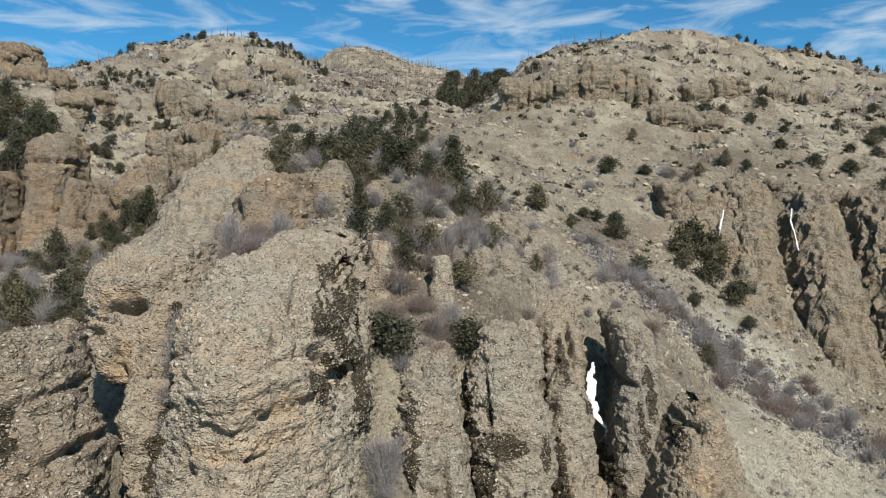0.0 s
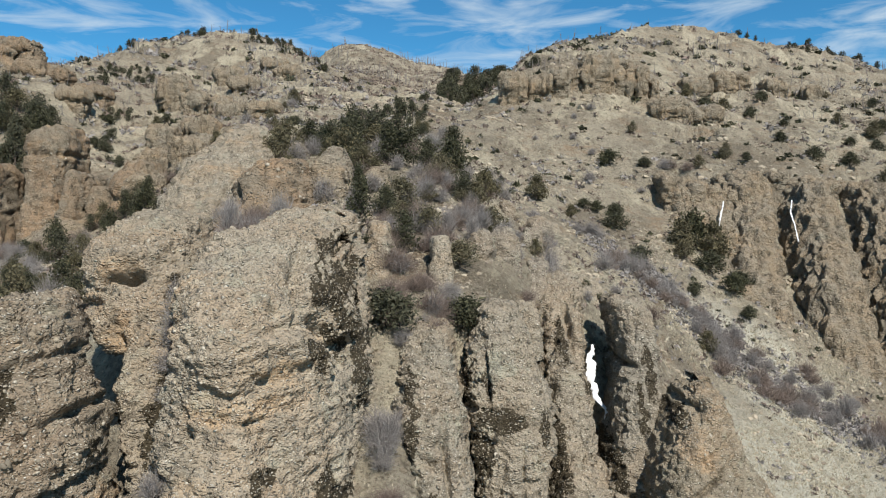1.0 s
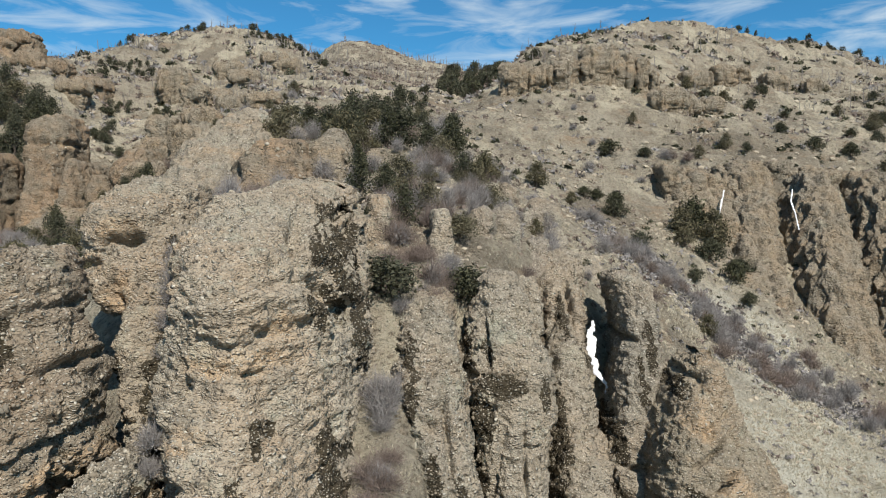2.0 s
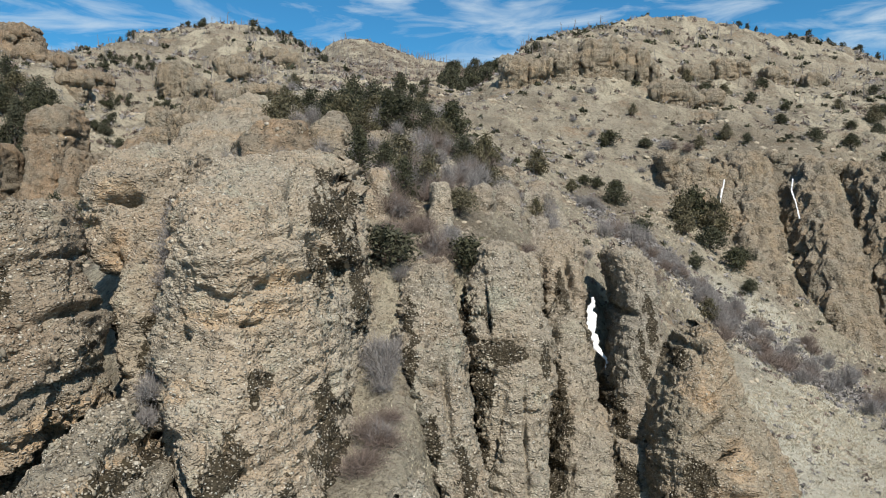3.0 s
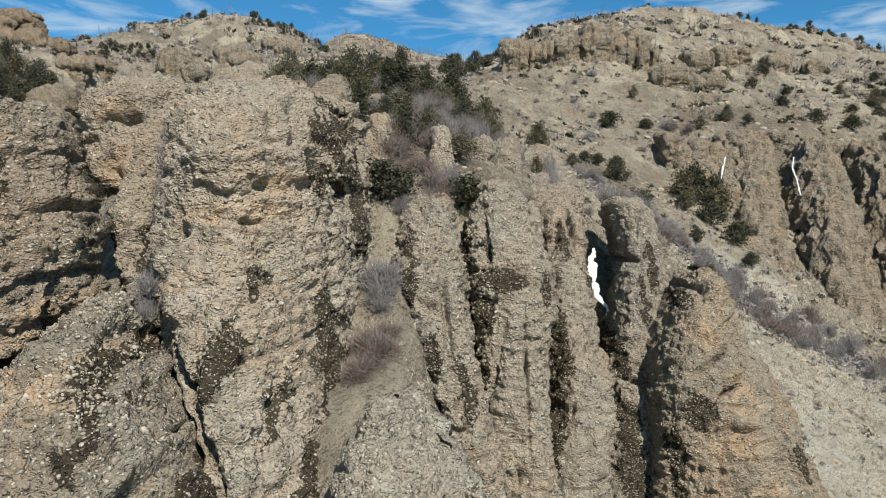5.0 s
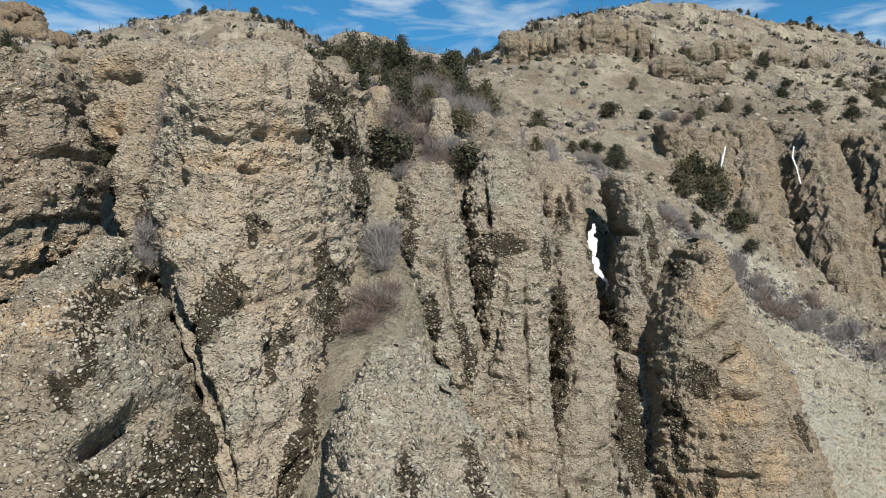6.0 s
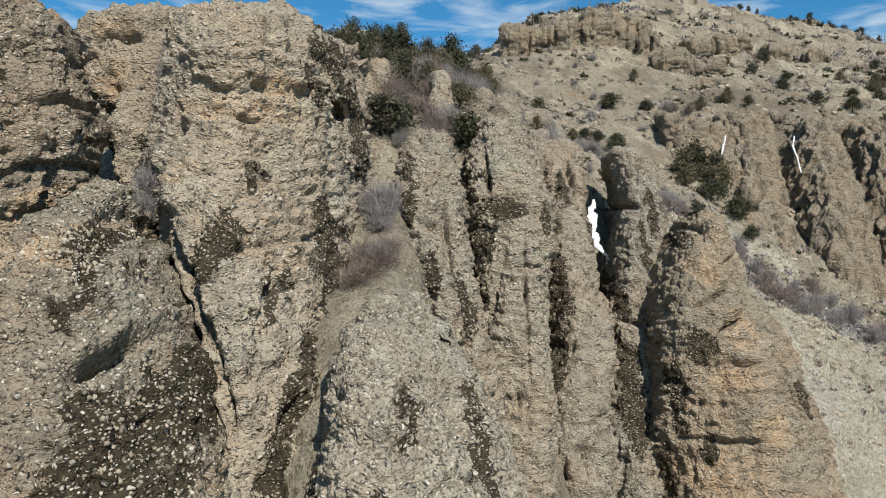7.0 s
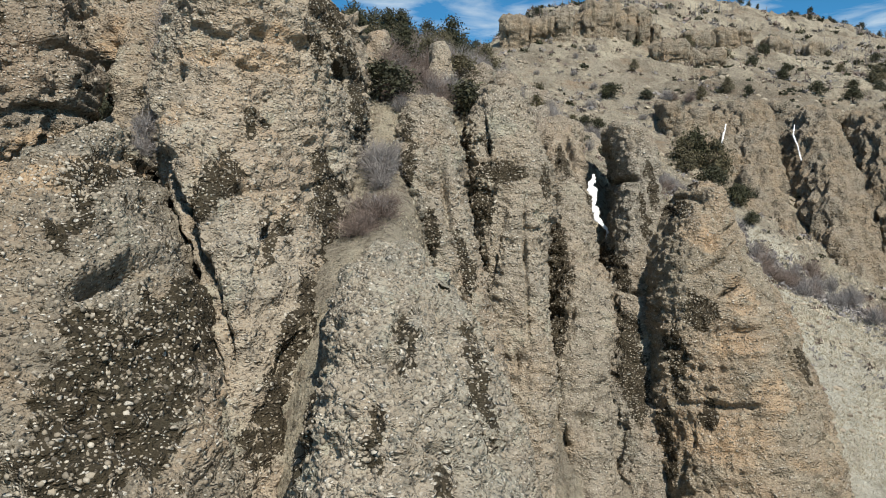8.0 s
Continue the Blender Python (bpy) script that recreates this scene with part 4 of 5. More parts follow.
crag("rock_tower", [(38, -15.6, -9.2, 69, 85), (45, -15, -9.7, 73, 85), (49, -14.4, -10, 75.5, 84), (50.6, -13.6, -10.4, 77, 83), (51.6, -12.6, -11, 79, 82)], 0.17, "pale tan rock tower beside the wooded gully", ROCK_FAR, 0.25, 0.8, size=1.0, grain=0.4, cobbles=60, stone=2.2)
crag("boulder", [(47, -20.8, -17.8, 91, 98), (52, -20.4, -18, 93, 98), (53.6, -19.8, -18.6, 94.5, 97)], 0.2, "small pale rock knob among trees", ROCK_FAR, 0.2, 0.6, grain=0.4)
crag("boulder", [(44, -8.8, -5.4, 75, 84), (47.6, -8.5, -5.7, 77, 83), (49.3, -7.7, -6.2, 79, 82)], 0.2, "small pale rock knob among shrubs", ROCK_FAR, 0.2, 0.6, grain=0.4)
crag("boulder", [(36, -6.4, -3.4, 49, 58), (41, -6, -3.6, 51.5, 57), (43.2, -5.3, -4.2, 53.5, 56)], 0.13, "rounded tan rock knob at the gully's edge", ROCK, 0.2, 0.8, size=0.8, grain=0.4)
crag("boulder", [(36, -1.2, 1.4, 50, 57), (40.4, -0.9, 0.6, 52, 56), (42.2, -0.6, 0.2, 53, 55.5)], 0.12, "small tan rock spike in the gully", ROCK_WARM, 0.2, 0.6, size=0.7, grain=0.4)
crag("boulder", [(33, 12.2, 16.4, 68, 76), (36.6, 12.6, 16, 69.5, 76), (38, 13.2, 15.2, 71.5, 75)], 0.16, "low blocky rock ledge on the grassy slope", ROCK, 0.2, 0.8, size=0.8, grain=0.4)
crag("boulder", [(33, 6.6, 10.6, 60, 72), (37.5, 7, 10.2, 63, 71), (39.8, 7.6, 9.4, 66, 70)], 0.16, "weathered grey rock knob on the pillar's shoulder", ROCK_DARK, 0.3, 0.8, size=0.8, grain=0.4)


random.seed(14)
for x, y, w in ((6.5, 57, 2.2), (8.8, 72, 2.6), (11.6, 74, 2.0), (5.4, 64, 2.4), (10.4, 79, 2.4), (15.8, 66, 1.6), (17.4, 72, 2.0), (3.2, 60, 2.0), (12.2, 84, 2.4), (7.4, 82, 2.0)):
    z, h = ground_z(x, y), w * random.uniform(0.7, 1.1)
    crag("boulder", [(z - 2.5, x - w * 0.6, x + w * 0.6, y - 1.2, y + 3), (z + 0.2 * h, x - w * 0.5, x + w * 0.5, y - 0.6, y + 3), (z + 0.75 * h, x - w * 0.4, x + w * 0.45, y, y + 2.8), (z + h, x - w * 0.2, x + w * 0.25, y + 0.7, y + 2.4)], 0.14,
         "low weathered rock knob on the shoulder above the pillars", random.choice((ROCK, ROCK_DARK)), 0.4, 0.9, size=0.8, group="rock knobs above the pillars", cap=0.05)


def ledge_block(x, y, w, h, d, group, label, mat=None, sink=4.0, up=0.0):
    """A squarish block of an outcrop band, set into the slope at (x, y)."""
    z, w = ground_z(x, y + d * 0.3) + up, w * 0.84
    j = random.uniform
    lean = j(-0.12, 0.12) * w
    crag("outcrop_block", [(z - sink - h * 0.4, x - w * 0.55, x + w * 0.55, y + d * 0.1, y + d), (z + h * 0.15, x - w * j(0.40, 0.5), x + w * j(0.40, 0.5), y + 0.10 * d, y + d), (z + h * j(0.4, 0.55), x + lean - w * j(0.46, 0.54), x + lean + w * j(0.46, 0.54), y, y + d),
                           (z + h * 0.85, x + lean - w * j(0.42, 0.52), x + lean + w * j(0.42, 0.52), y + 0.05 * d, y + d), (z + h, x + lean - w * j(0.36, 0.46), x + lean + w * j(0.30, 0.46), y + 0.25 * d, y + d * 0.9)],
         max(0.25, w / 24), label, mat or ROCK_FAR, 1.2, 1.1, square=0.4, size=0.8 + w / 24, group=group, grain=0.3, cap=0.03)


random.seed(5)
for x, y, w, h in ((16.5, 171, 6, 6), (22, 172, 4.5, 4.5), (27.5, 173, 6, 5.5), (32, 176, 4, 3.5), (37.5, 176, 9, 7), (42.6, 176.5, 2.0, 5.5), (45.3, 177, 1.8, 7.5), (48.6, 177, 2.2, 7.8), (51.2, 176.5, 1.6, 4.5), (24.4, 171.5, 2.0, 5.0), (34.6, 175, 2.2, 5.2), (54, 170, 8, 4.5), (60, 172, 4, 3)):
    ledge_block(x, y, w, h, 7, "outcrop band on the right hill", "blocky tan outcrop ledge high on the hill")
for x, y, w, h in ((72, 205, 8, 4), (84, 216, 6, 5.5), (90, 218, 4, 6), (104, 226, 7, 4), (113, 222, 5, 4), (64, 172, 5, 3.5)):
    ledge_block(x, y, w, h, 6, "upper outcrops on the right hill", "small tan outcrop on the grassy hill")
for k in range(9):
    ledge_block(41.5 + 1.75 * k + random.uniform(-0.3, 0.3), 133.5 + random.uniform(-1, 1.5), random.uniform(1.2, 2.2), random.uniform(3.0, 6.0), 6, "fluted edge of the cliff", "fluted tan rock spur at the edge of the cliff", ROCK_FAR)
for k in range(9):
    ledge_block(57 + 3.7 * k + random.uniform(-0.8, 0.8), 139 + random.uniform(-1, 2), random.uniform(1.8, 3.6), random.uniform(2.0, 3.6), 6, "fluted edge of the cliff", "fluted tan rock spur at the edge of the cliff", ROCK_FAR)
for x, y, w, h, up in ((-118, 188, 13, 3.5, 0), (-108, 187, 11, 3.5, 0), (-122, 192, 9, 3.4, 3.2), (-111, 191, 8, 3.0, 3.2), (-101, 190, 6, 2.4, -0.5), (-94, 192, 8, 2, 0)):
    ledge_block(x, y, w, h, 8, "stacked crag on the skyline", "stacked ochre sandstone block of the skyline crag", ROCK_OCHRE, up=up)
for x, y, w, h in ((-73, 198, 9, 8), (-66, 193, 6, 5), (-62, 160, 6, 6), (-55, 164, 7, 4), (-92, 178, 7, 3), (-64, 208, 8, 4), (-56, 192, 7, 3), (-40, 160, 8, 3),
                   (-62, 228, 10, 4), (-50, 238, 9, 3.5), (-72, 243, 10, 3), (-52, 132, 8, 4), (-43, 122, 7, 4), (-46, 112, 6, 3), (-58, 130, 6, 4), (-60, 262, 10, 3.5)):
    ledge_block(x, y, w, h, 7, "crags on the left slope", "rounded tan crag half buried in the slope")

# ---- snow ----
def snow_strip(path, width):
    """A strip of snow along a path of places down a cleft."""
    path = np.array(path, float)
    rows, cols = 90, 11
    t = np.linspace(0, len(path) - 1, rows)
    c = np.stack([np.interp(t, np.arange(len(path)), path[:, i]) for i in range(3)], 1)
    p = np.zeros((rows, cols, 3))
    for i in range(rows):
        f = i / (rows - 1)
        w = width * (0.12 + math.sin(math.pi * f ** 1.5) ** 1.4) * (1 + 0.7 * noise.noise((f * 17, path[0, 0], 21)))
        left = -0.5 * w * (1 + 0.9 * noise.noise((f * 11, path[0, 0], 0)) + 0.5 * noise.noise((f * 33, path[0, 0], 4)))
        right = 0.5 * w * (1 + 0.9 * noise.noise((f * 9, path[0, 0], 8)) + 0.5 * noise.noise((f * 29, path[0, 0], 12)))
        for j, u in enumerate(np.linspace(0, 1, cols)):
            p[i, j] = c[i] + (0.5 * width * noise.noise((f * 7, path[0, 0], 30)) + left + (right - left) * u, -0.5 * w * u * (1 - u) + 0.10 * noise.noise((f * 20, u * 2, 7)), 0.05 * noise.noise((f * 25, u * 4, 9)))
    ob = new("snow_patch", mesh_of("snow_patch", p.reshape(-1, 3), grid_faces(rows, cols)[:, ::-1], True, SNOW))
    m = ob.modifiers.new("thick", "SOLIDIFY")
    m.thickness = 0.12
    return tagged(ob, "narrow strip of old white snow in a rock cleft", "snow")


snow_strip([(13.1, 56.0, 27.2), (12.6, 56.8, 28.9), (11.9, 57.8, 30.6), (12.1, 59.0, 32.2), (12.5, 60.0, 33.2)], 0.62)
# far strips: drawn towards the camera along its sight lines to stay visible
snow_strip([(47.7, 125.6, 42.6), (48.7, 127.2, 44.5), (50.0, 129.4, 47.0)], 0.13)
snow_strip([(60.2, 122.8, 40.0), (61.0, 125.8, 42.6), (61.6, 128.8, 45.0), (63.3, 131.8, 47.2)], 0.13)

# ---- plants ----
def leaves_at(centres, size, rng, per, spread):
    """Small leaf blades round each centre: three-cornered, turned at random."""
    n = len(centres) * per
    c = np.repeat(centres, per, 0) + rng.normal(size=(n, 3)) * spread
    t = rng.normal(size=(n, 3, 3)) * size
    v = (c[:, None, :] + t).reshape(-1, 3)
    return v, np.arange(n * 3).reshape(-1, 3)


def tube(points, radii, sides=5):
    pts = np.asarray(points, float)
    v, f = [], []
    for p, r in zip(pts, radii):
        for k in range(sides):
            a = 2 * math.pi * k / sides
            v.append((p[0] + r * math.cos(a), p[1] + r * math.sin(a), p[2]))
    for i in range(len(pts) - 1):
        for k in range(sides):
            a, b = i * sides + k, i * sides + (k + 1) % sides
            f.append((a, b, b + sides, a + sides))
    return np.array(v), np.array(f)


def joined(parts):
    vs, fs, at = [], [], 0
    for v, f in parts:
        vs.append(v), fs.append(f + at)
        at += len(v)
    return np.concatenate(vs), np.concatenate(fs)


def part(name, me, parent, label=""):
    ob = new(name, me)
    ob.parent = parent
    return tagged(ob, label)


def bush(name, seed, width, height, leaf, label, category, clumps=44, per=60, blade=0.062, pointed=0.0):
    """An evergreen of one unit's width and height given: stem with limbs, and a ragged crown of leaf clumps."""
    rng = np.random.default_rng(seed)
    root = new(name)
    tagged(root, label, category)
    limbs = [tube([(0, 0, -0.35), (0.03, 0, height * 0.3), (0.05, 0.03, height * 0.75)], (0.09, 0.07, 0.02))]
    cs = []
    for k in range(clumps):
        a, t = rng.uniform(0, 2 * math.pi), rng.random() ** 0.7
        reach = width * 0.5 * (1 - pointed * t) * math.sqrt(max(0.05, 1 - (2 * t - 0.75) ** 2 * 0.8)) * rng.uniform(0.55, 1.08)
        r = reach * math.sqrt(rng.random()) if k % 3 == 0 else reach
        c = np.array((r * math.cos(a), r * math.sin(a), height * (0.1 + 0.85 * t)))
        cs.append(c)
        if k % 3 == 1:
            limbs.append(tube([(0.02, 0, height * (0.08 + 0.3 * t)), c * (0.5, 0.5, 0.72), c], (0.045, 0.03, 0.01), 4))
    cs = np.array(cs)
    part("trunk", mesh_of("trunk", *joined(limbs), True, BARK), root)
    s = 0.11 * (width + height) / 2
    v, f = leaves_at(cs, blade * (width + height) / 4, rng, per, np.array((s, s, s * 0.85)))
    v[:, 2] = np.maximum(v[:, 2], 0.02)
    part("crown", mesh_of("crown", v, f, False, leaf), root)
    return root


def twiggy(name, seed, width, height, mat, label, count=900):
    """A leafless shrub: many thin forking twigs from the base."""
    rng = np.random.default_rng(seed)
    v, f = [], []
    for k in range(count):
        a, tilt = rng.uniform(0, 2 * math.pi), rng.random() ** 0.6
        tip = np.array((math.cos(a) * tilt * width * 0.5, math.sin(a) * tilt * width * 0.5, height * math.sqrt(max(0.08, 1 - 0.8 * tilt * tilt)) * rng.uniform(0.6, 1.05)))
        base = tip * (rng.uniform(0, 0.6), rng.uniform(0, 0.6), 0) * rng.random()
        start = base + (tip - base) * rng.uniform(0.2, 0.9)
        side = rng.normal(size=3)
        side *= 0.007 * (width + height) / np.linalg.norm(side)
        i = len(v)
        v += [start - side * 0.5, start + side * 0.5, tip + rng.normal(size=3) * 0.17 * width]
        f.append((i, i + 1, i + 2))
    ob = new(name, mesh_of(name, np.array(v), np.array(f), False, mat))
    return tagged(ob, label, "shrub")


JUNIPERS = [bush("juniper_bush", 20 + k, w, h, leaf, lab, "bush", pointed=pt) for k, (w, h, leaf, lab, pt) in enumerate((
    (2.0, 1.7, LEAF, "dense dark green juniper bush on the dry slope", 0.2), (2.3, 1.5, LEAF, "dense dark green juniper bush on the dry slope", 0.0),
    (1.9, 2.1, LEAF_OLIVE, "olive green evergreen bush on the dry slope", 0.3)))]
TREES = [bush("juniper_tree", 40 + k, w, h, leaf, lab, "tree", 54, 44, 0.052, pt) for k, (w, h, leaf, lab, pt) in enumerate((
    (2.4, 2.7, LEAF, "dark green juniper tree in the gully", 0.45), (2.6, 2.3, LEAF_OLIVE, "olive green oak scrub tree in the gully", 0.15),
    (1.9, 3.2, LEAF, "pointed dark green pinyon tree", 0.7)))]
FAR_TREES = [bush("far_tree", 80 + k, w, h, leaf, lab, "tree", 34, 22, 0.085, pt) for k, (w, h, leaf, lab, pt) in enumerate((
    (2.4, 2.4, LEAF, "dark evergreen tree on the far slope", 0.4), (2.6, 2.1, LEAF, "dark evergreen tree on the far slope", 0.1), (1.9, 2.8, LEAF, "dark pointed evergreen tree on the far slope", 0.6)))]
BARE = [twiggy("bare_shrub", 60 + k, w, h, m, lab) for k, (w, h, m, lab) in enumerate((
    (2.0, 1.5, TWIG, "leafless grey twiggy shrub"), (2.2, 1.3, TWIG_BROWN, "leafless brown twiggy shrub"), (1.6, 1.9, TWIG, "leafless grey twiggy shrub")))]
_used = set()


def plant(proto, x, y, scale, up=None, group="", wide=1.0):
    """Sets the prototype itself once, then copies of it, upright on the ground."""
    z = ground_z(x, y) if up is None else up
    m = Matrix.LocRotScale((x, y, z - 0.05 * scale), Euler((0, 0, random.uniform(0, 6.28))), None)
    s = Vector((scale * wide, scale * wide, scale * random.uniform(0.75, 1.25)))
    if proto.name in _used:
        ob = copy_thing(proto, m)
    else:
        ob = proto
        ob.matrix_basis = m
        _used.add(proto.name)
    ob.scale = s
    if group:
        ob["group"] = group
    return ob


random.seed(9)
# single bushes on the right-hand slope: (bearing sideways, metres ahead, width)
for x, y, w in ((34.0, 149, 4.4), (40.6, 147, 3.2), (14.3, 111, 3.4), (29, 122, 3.0), (25.5, 121, 2.6), (28, 118, 3.6), (28.3, 104, 4.0), (41.6, 160, 2.0), (73.9, 160, 3.2), (59, 152, 2.6), (62, 149, 2.2), (78, 153, 3.4),
                (85, 152, 4.0), (80, 190, 3.6), (89, 205, 4.0), (70, 196, 5.0), (76, 198, 4.5), (66, 198, 3.2), (84, 180, 2.6), (96, 172, 3.0), (100, 168, 3.2), (104, 176, 4.2), (112, 186, 4.6), (108, 200, 3.4), (120, 230, 3.2), (126, 214, 3.4),
                (42.5, 124, 6.0), (40, 121, 5.2), (45.5, 122, 5.0), (47.5, 116, 4.2), (43, 117, 4.4), (39, 117, 3.6), (45, 112, 3.6), (23.5, 121, 2.4), (19.8, 112, 2.0), (31.5, 86, 2.6), (37, 106, 2.8), (45, 106, 2.6), (56, 142, 3.2), (51, 145, 2.4), (90, 146, 4.6), (97, 148, 4.4)):
    plant(random.choice(JUNIPERS), x, y, w / 2.05, group="bushes on the right slope")
# trees along the gully and up its head
for x, y, w, k in ((-20.6, 93, 4.6, 0), (-17.5, 97, 4.2, 0), (-15, 99, 4.0, 0), (-12.4, 98, 4.4, 1), (-10, 101, 4.2, 0), (-6.6, 92, 4.4, 0), (-2.3, 89, 4.6, 0), (-8.4, 99, 3.6, 1), (-22, 90, 3.2, 1), (-14.2, 93, 3.6, 0), (-18.4, 89, 2.8, 1), (-4.4, 102, 4.0, 0), (-1, 108, 4.0, 0), (1.6, 118, 4.2, 0), (-6, 115, 4.4, 0),
                   (-13.6, 85, 2.8, 1), (-10.4, 86, 2.6, 2), (-8.8, 72, 2.6, 2), (-0.2, 80, 3.2, 1), (1.4, 84, 3.0, 0), (-1.9, 64, 2.8, 1), (-5.6, 66, 2.6, 0), (2.4, 80, 2.8, 0), (4.4, 68.5, 3.0, 1), (-3.2, 57.5, 2.4, 0), (-7.6, 64, 2.4, 2), (6.0, 93, 2.6, 1)):
    plant(TREES[k if random.random() < 0.6 else random.randrange(3)], x + random.uniform(-0.7, 0.7), y + random.uniform(-3.5, 3.5), w / 2.4 * random.uniform(0.75, 1.2), group="trees in the gully", wide=random.uniform(0.9, 1.2))
for k in range(9):
    y = random.uniform(84, 104)
    plant(random.choice(TREES), y * random.uniform(-0.235, -0.03), y, random.uniform(1.1, 1.9), group="trees in the gully", wide=random.uniform(0.9, 1.25))
for k in range(9):
    y = random.uniform(55, 84)
    plant(random.choice((TREES[1], TREES[1], TREES[0], JUNIPERS[2])), y * random.uniform(-0.12, 0.075), y, random.uniform(0.7, 1.25), group="trees in the gully", wide=random.uniform(0.9, 1.25))
for x, y, w in ((-3.7, 45.5, 3.8), (1.5, 48.2, 3.2), (-5.2, 53.5, 2.6)):
    plant(JUNIPERS[1 if x < 0 else 0], x, y, w / 2.2, group="trees in the gully", wide=1.15)
# dark wood at the pass, and trees along the skylines
for k in range(110):
    y = random.uniform(235, 375)
    plant(random.choice(FAR_TREES[:2]), y * random.uniform(0.0, 0.085), y, random.uniform(1.6, 2.6), group="trees at the pass")
for u0, u1, y0, y1, n in ((-0.46, -0.42, 285, 310, 8), (-0.38, -0.3, 300, 318, 12), (-0.27, -0.19, 296, 325, 26), (-0.2, -0.15, 270, 300, 9), (0.09, 0.13, 196, 206, 9), (0.4, 0.43, 290, 300, 3), (0.46, 0.5, 285, 298, 7), (0.5, 0.64, 288, 308, 18), (-0.61, -0.53, 148, 164, 20), (-0.5, -0.44, 160, 176, 8),
                          (-0.47, -0.39, 188, 235, 26), (-0.53, -0.44, 58, 68, 10), (-0.61, -0.55, 60, 78, 9), (-0.5, -0.42, 112, 124, 6), (-0.12, -0.02, 110, 200, 22)):
    for k in range(n):
        y = random.uniform(y0, y1)
        plant(random.choice(FAR_TREES if y > 140 else TREES), y * random.uniform(u0, u1), y, random.uniform(0.6, 1.15) * max((y / 200) ** 0.5, 0.95), group="trees on the slopes")
# large dark trees above the pillars, and dark bushes below them
for k in range(20):
    y = random.uniform(146, 168)
    plant(random.choice(TREES), y * random.uniform(-0.615, -0.52), y, random.uniform(1.5, 2.4), group="dark trees above the pillars")
for k in range(34):
    y = random.uniform(56, 112)
    plant(random.choice(TREES + JUNIPERS), y * random.uniform(-0.6, -0.40), y, random.uniform(0.8, 1.5), group="dark bushes below the pillars")
for k in range(40):
    y = random.uniform(112, 200)
    plant(random.choice(JUNIPERS), y * random.uniform(-0.52, -0.2), y, random.uniform(0.8, 1.7), group="dark bushes on the left slope")
# leafless shrubs
for x, y, z, w in ((-12.9, 35.6, 38.6, 1.0), (-12.7, 34.6, 37.4, 1.1), (-12.6, 33.8, 36.4, 0.9), (-12.5, 33.0, 35.2, 0.8), (-11.5, 28.6, 32.4, 0.7), (-11.3, 27.6, 31.6, 0.6)):
    plant(random.choice(BARE), x, y, w, z, group="bare shrubs in the cleft")
for x, y, w, k in ((-3.4, 38.4, 1.0, 0), (-2.8, 37.8, 0.9, 2), (-3.1, 37.2, 0.9, 0), (-2.5, 38.6, 0.8, 0), (-3.3, 33.4, 0.9, 1), (-2.7, 32.6, 0.9, 1), (-3.2, 31.6, 0.8, 1), (-2.5, 34.4, 0.7, 1)):
    plant(BARE[k], x, y, w, group="bare shrubs in the gully", wide=1.15)
# scrub and low rocks on the shoulder above the pillars
for k in range(26):
    y = random.uniform(56, 80)
    plant(random.choice(BARE), y * random.uniform(0.07, 0.24), y, random.uniform(0.6, 1.2), group="bare shrubs above the pillars")
for k in range(9):
    y = random.uniform(56, 78)
    plant(random.choice(JUNIPERS), y * random.uniform(0.06, 0.24), y, random.uniform(0.4, 0.75), group="bushes above the pillars")
for k in range(14):
    y = random.uniform(58, 67)
    plant(random.choice(BARE), y * random.uniform(-0.30, -0.20), y, random.uniform(1.0, 1.6), group="bare shrubs behind the buttress")
for k in range(16):
    y = random.uniform(82, 104)
    plant(random.choice(BARE), y * random.uniform(-0.23, 0.0), y, random.uniform(1.2, 2.0), group="bare shrubs at the gully's head")
for k in range(22):
    plant(random.choice(BARE[1:2] + BARE), random.uniform(-4.6, 0.6), random.uniform(44.5, 58), random.uniform(0.7, 1.3), None, group="bare shrubs in the gully")
for k in range(16):
    plant(random.choice(BARE), random.uniform(-13.5, -8.5), random.uniform(48.5, 56), random.uniform(0.8, 1.4), None, group="bare shrubs behind the buttress")
for x, y, w, up in ((-3.3, 38, 2.6, None), (-3.0, 36.5, 2.0, None), (-2.4, 44, 2.4, None), (-1.2, 46, 2.2, None), (-3.6, 31, 2.4, None), (-2.8, 33, 2.2, None), (0.2, 47.5, 2.4, None), (-12, 45, 2.4, 41.5), (-13.5, 47, 2.2, 41.5), (-10.6, 30.6, 1.6, 36.4), (-12, 33.4, 1.8, 37), (-11, 26.5, 1.2, 29.6), (-10.2, 24.8, 1.1, 29.0)):
    plant(random.choice(BARE), x, y, w / 2.9, up, group="bare shrubs in the gully")
for k in range(95):
    t = random.random()
    x, y = 22 + 32 * t + random.gauss(0, 2.0), 99 - 16 * t + random.gauss(0, 4.4)
    plant(random.choice(BARE), x, y, random.uniform(0.8, 1.7), group="bare shrubs on the grassy flank")
for k in range(48):
    y = random.uniform(56, 88)
    plant(random.choice(BARE), y * random.uniform(-0.12, 0.06), y, random.uniform(0.8, 1.5), group="bare shrubs in the gully")
for k in range(74):
    y = random.uniform(62, 170)
    plant(random.choice(BARE), y * random.uniform(-0.58, 0.42), y, random.uniform(0.8, 1.6), group="bare shrubs on the slopes")


for k in range(46):
    y = random.uniform(60, 118)
    plant(random.choice(BARE), y * random.uniform(-0.62, -0.43), y, random.uniform(0.9, 1.7), group="bare shrubs on the slopes")


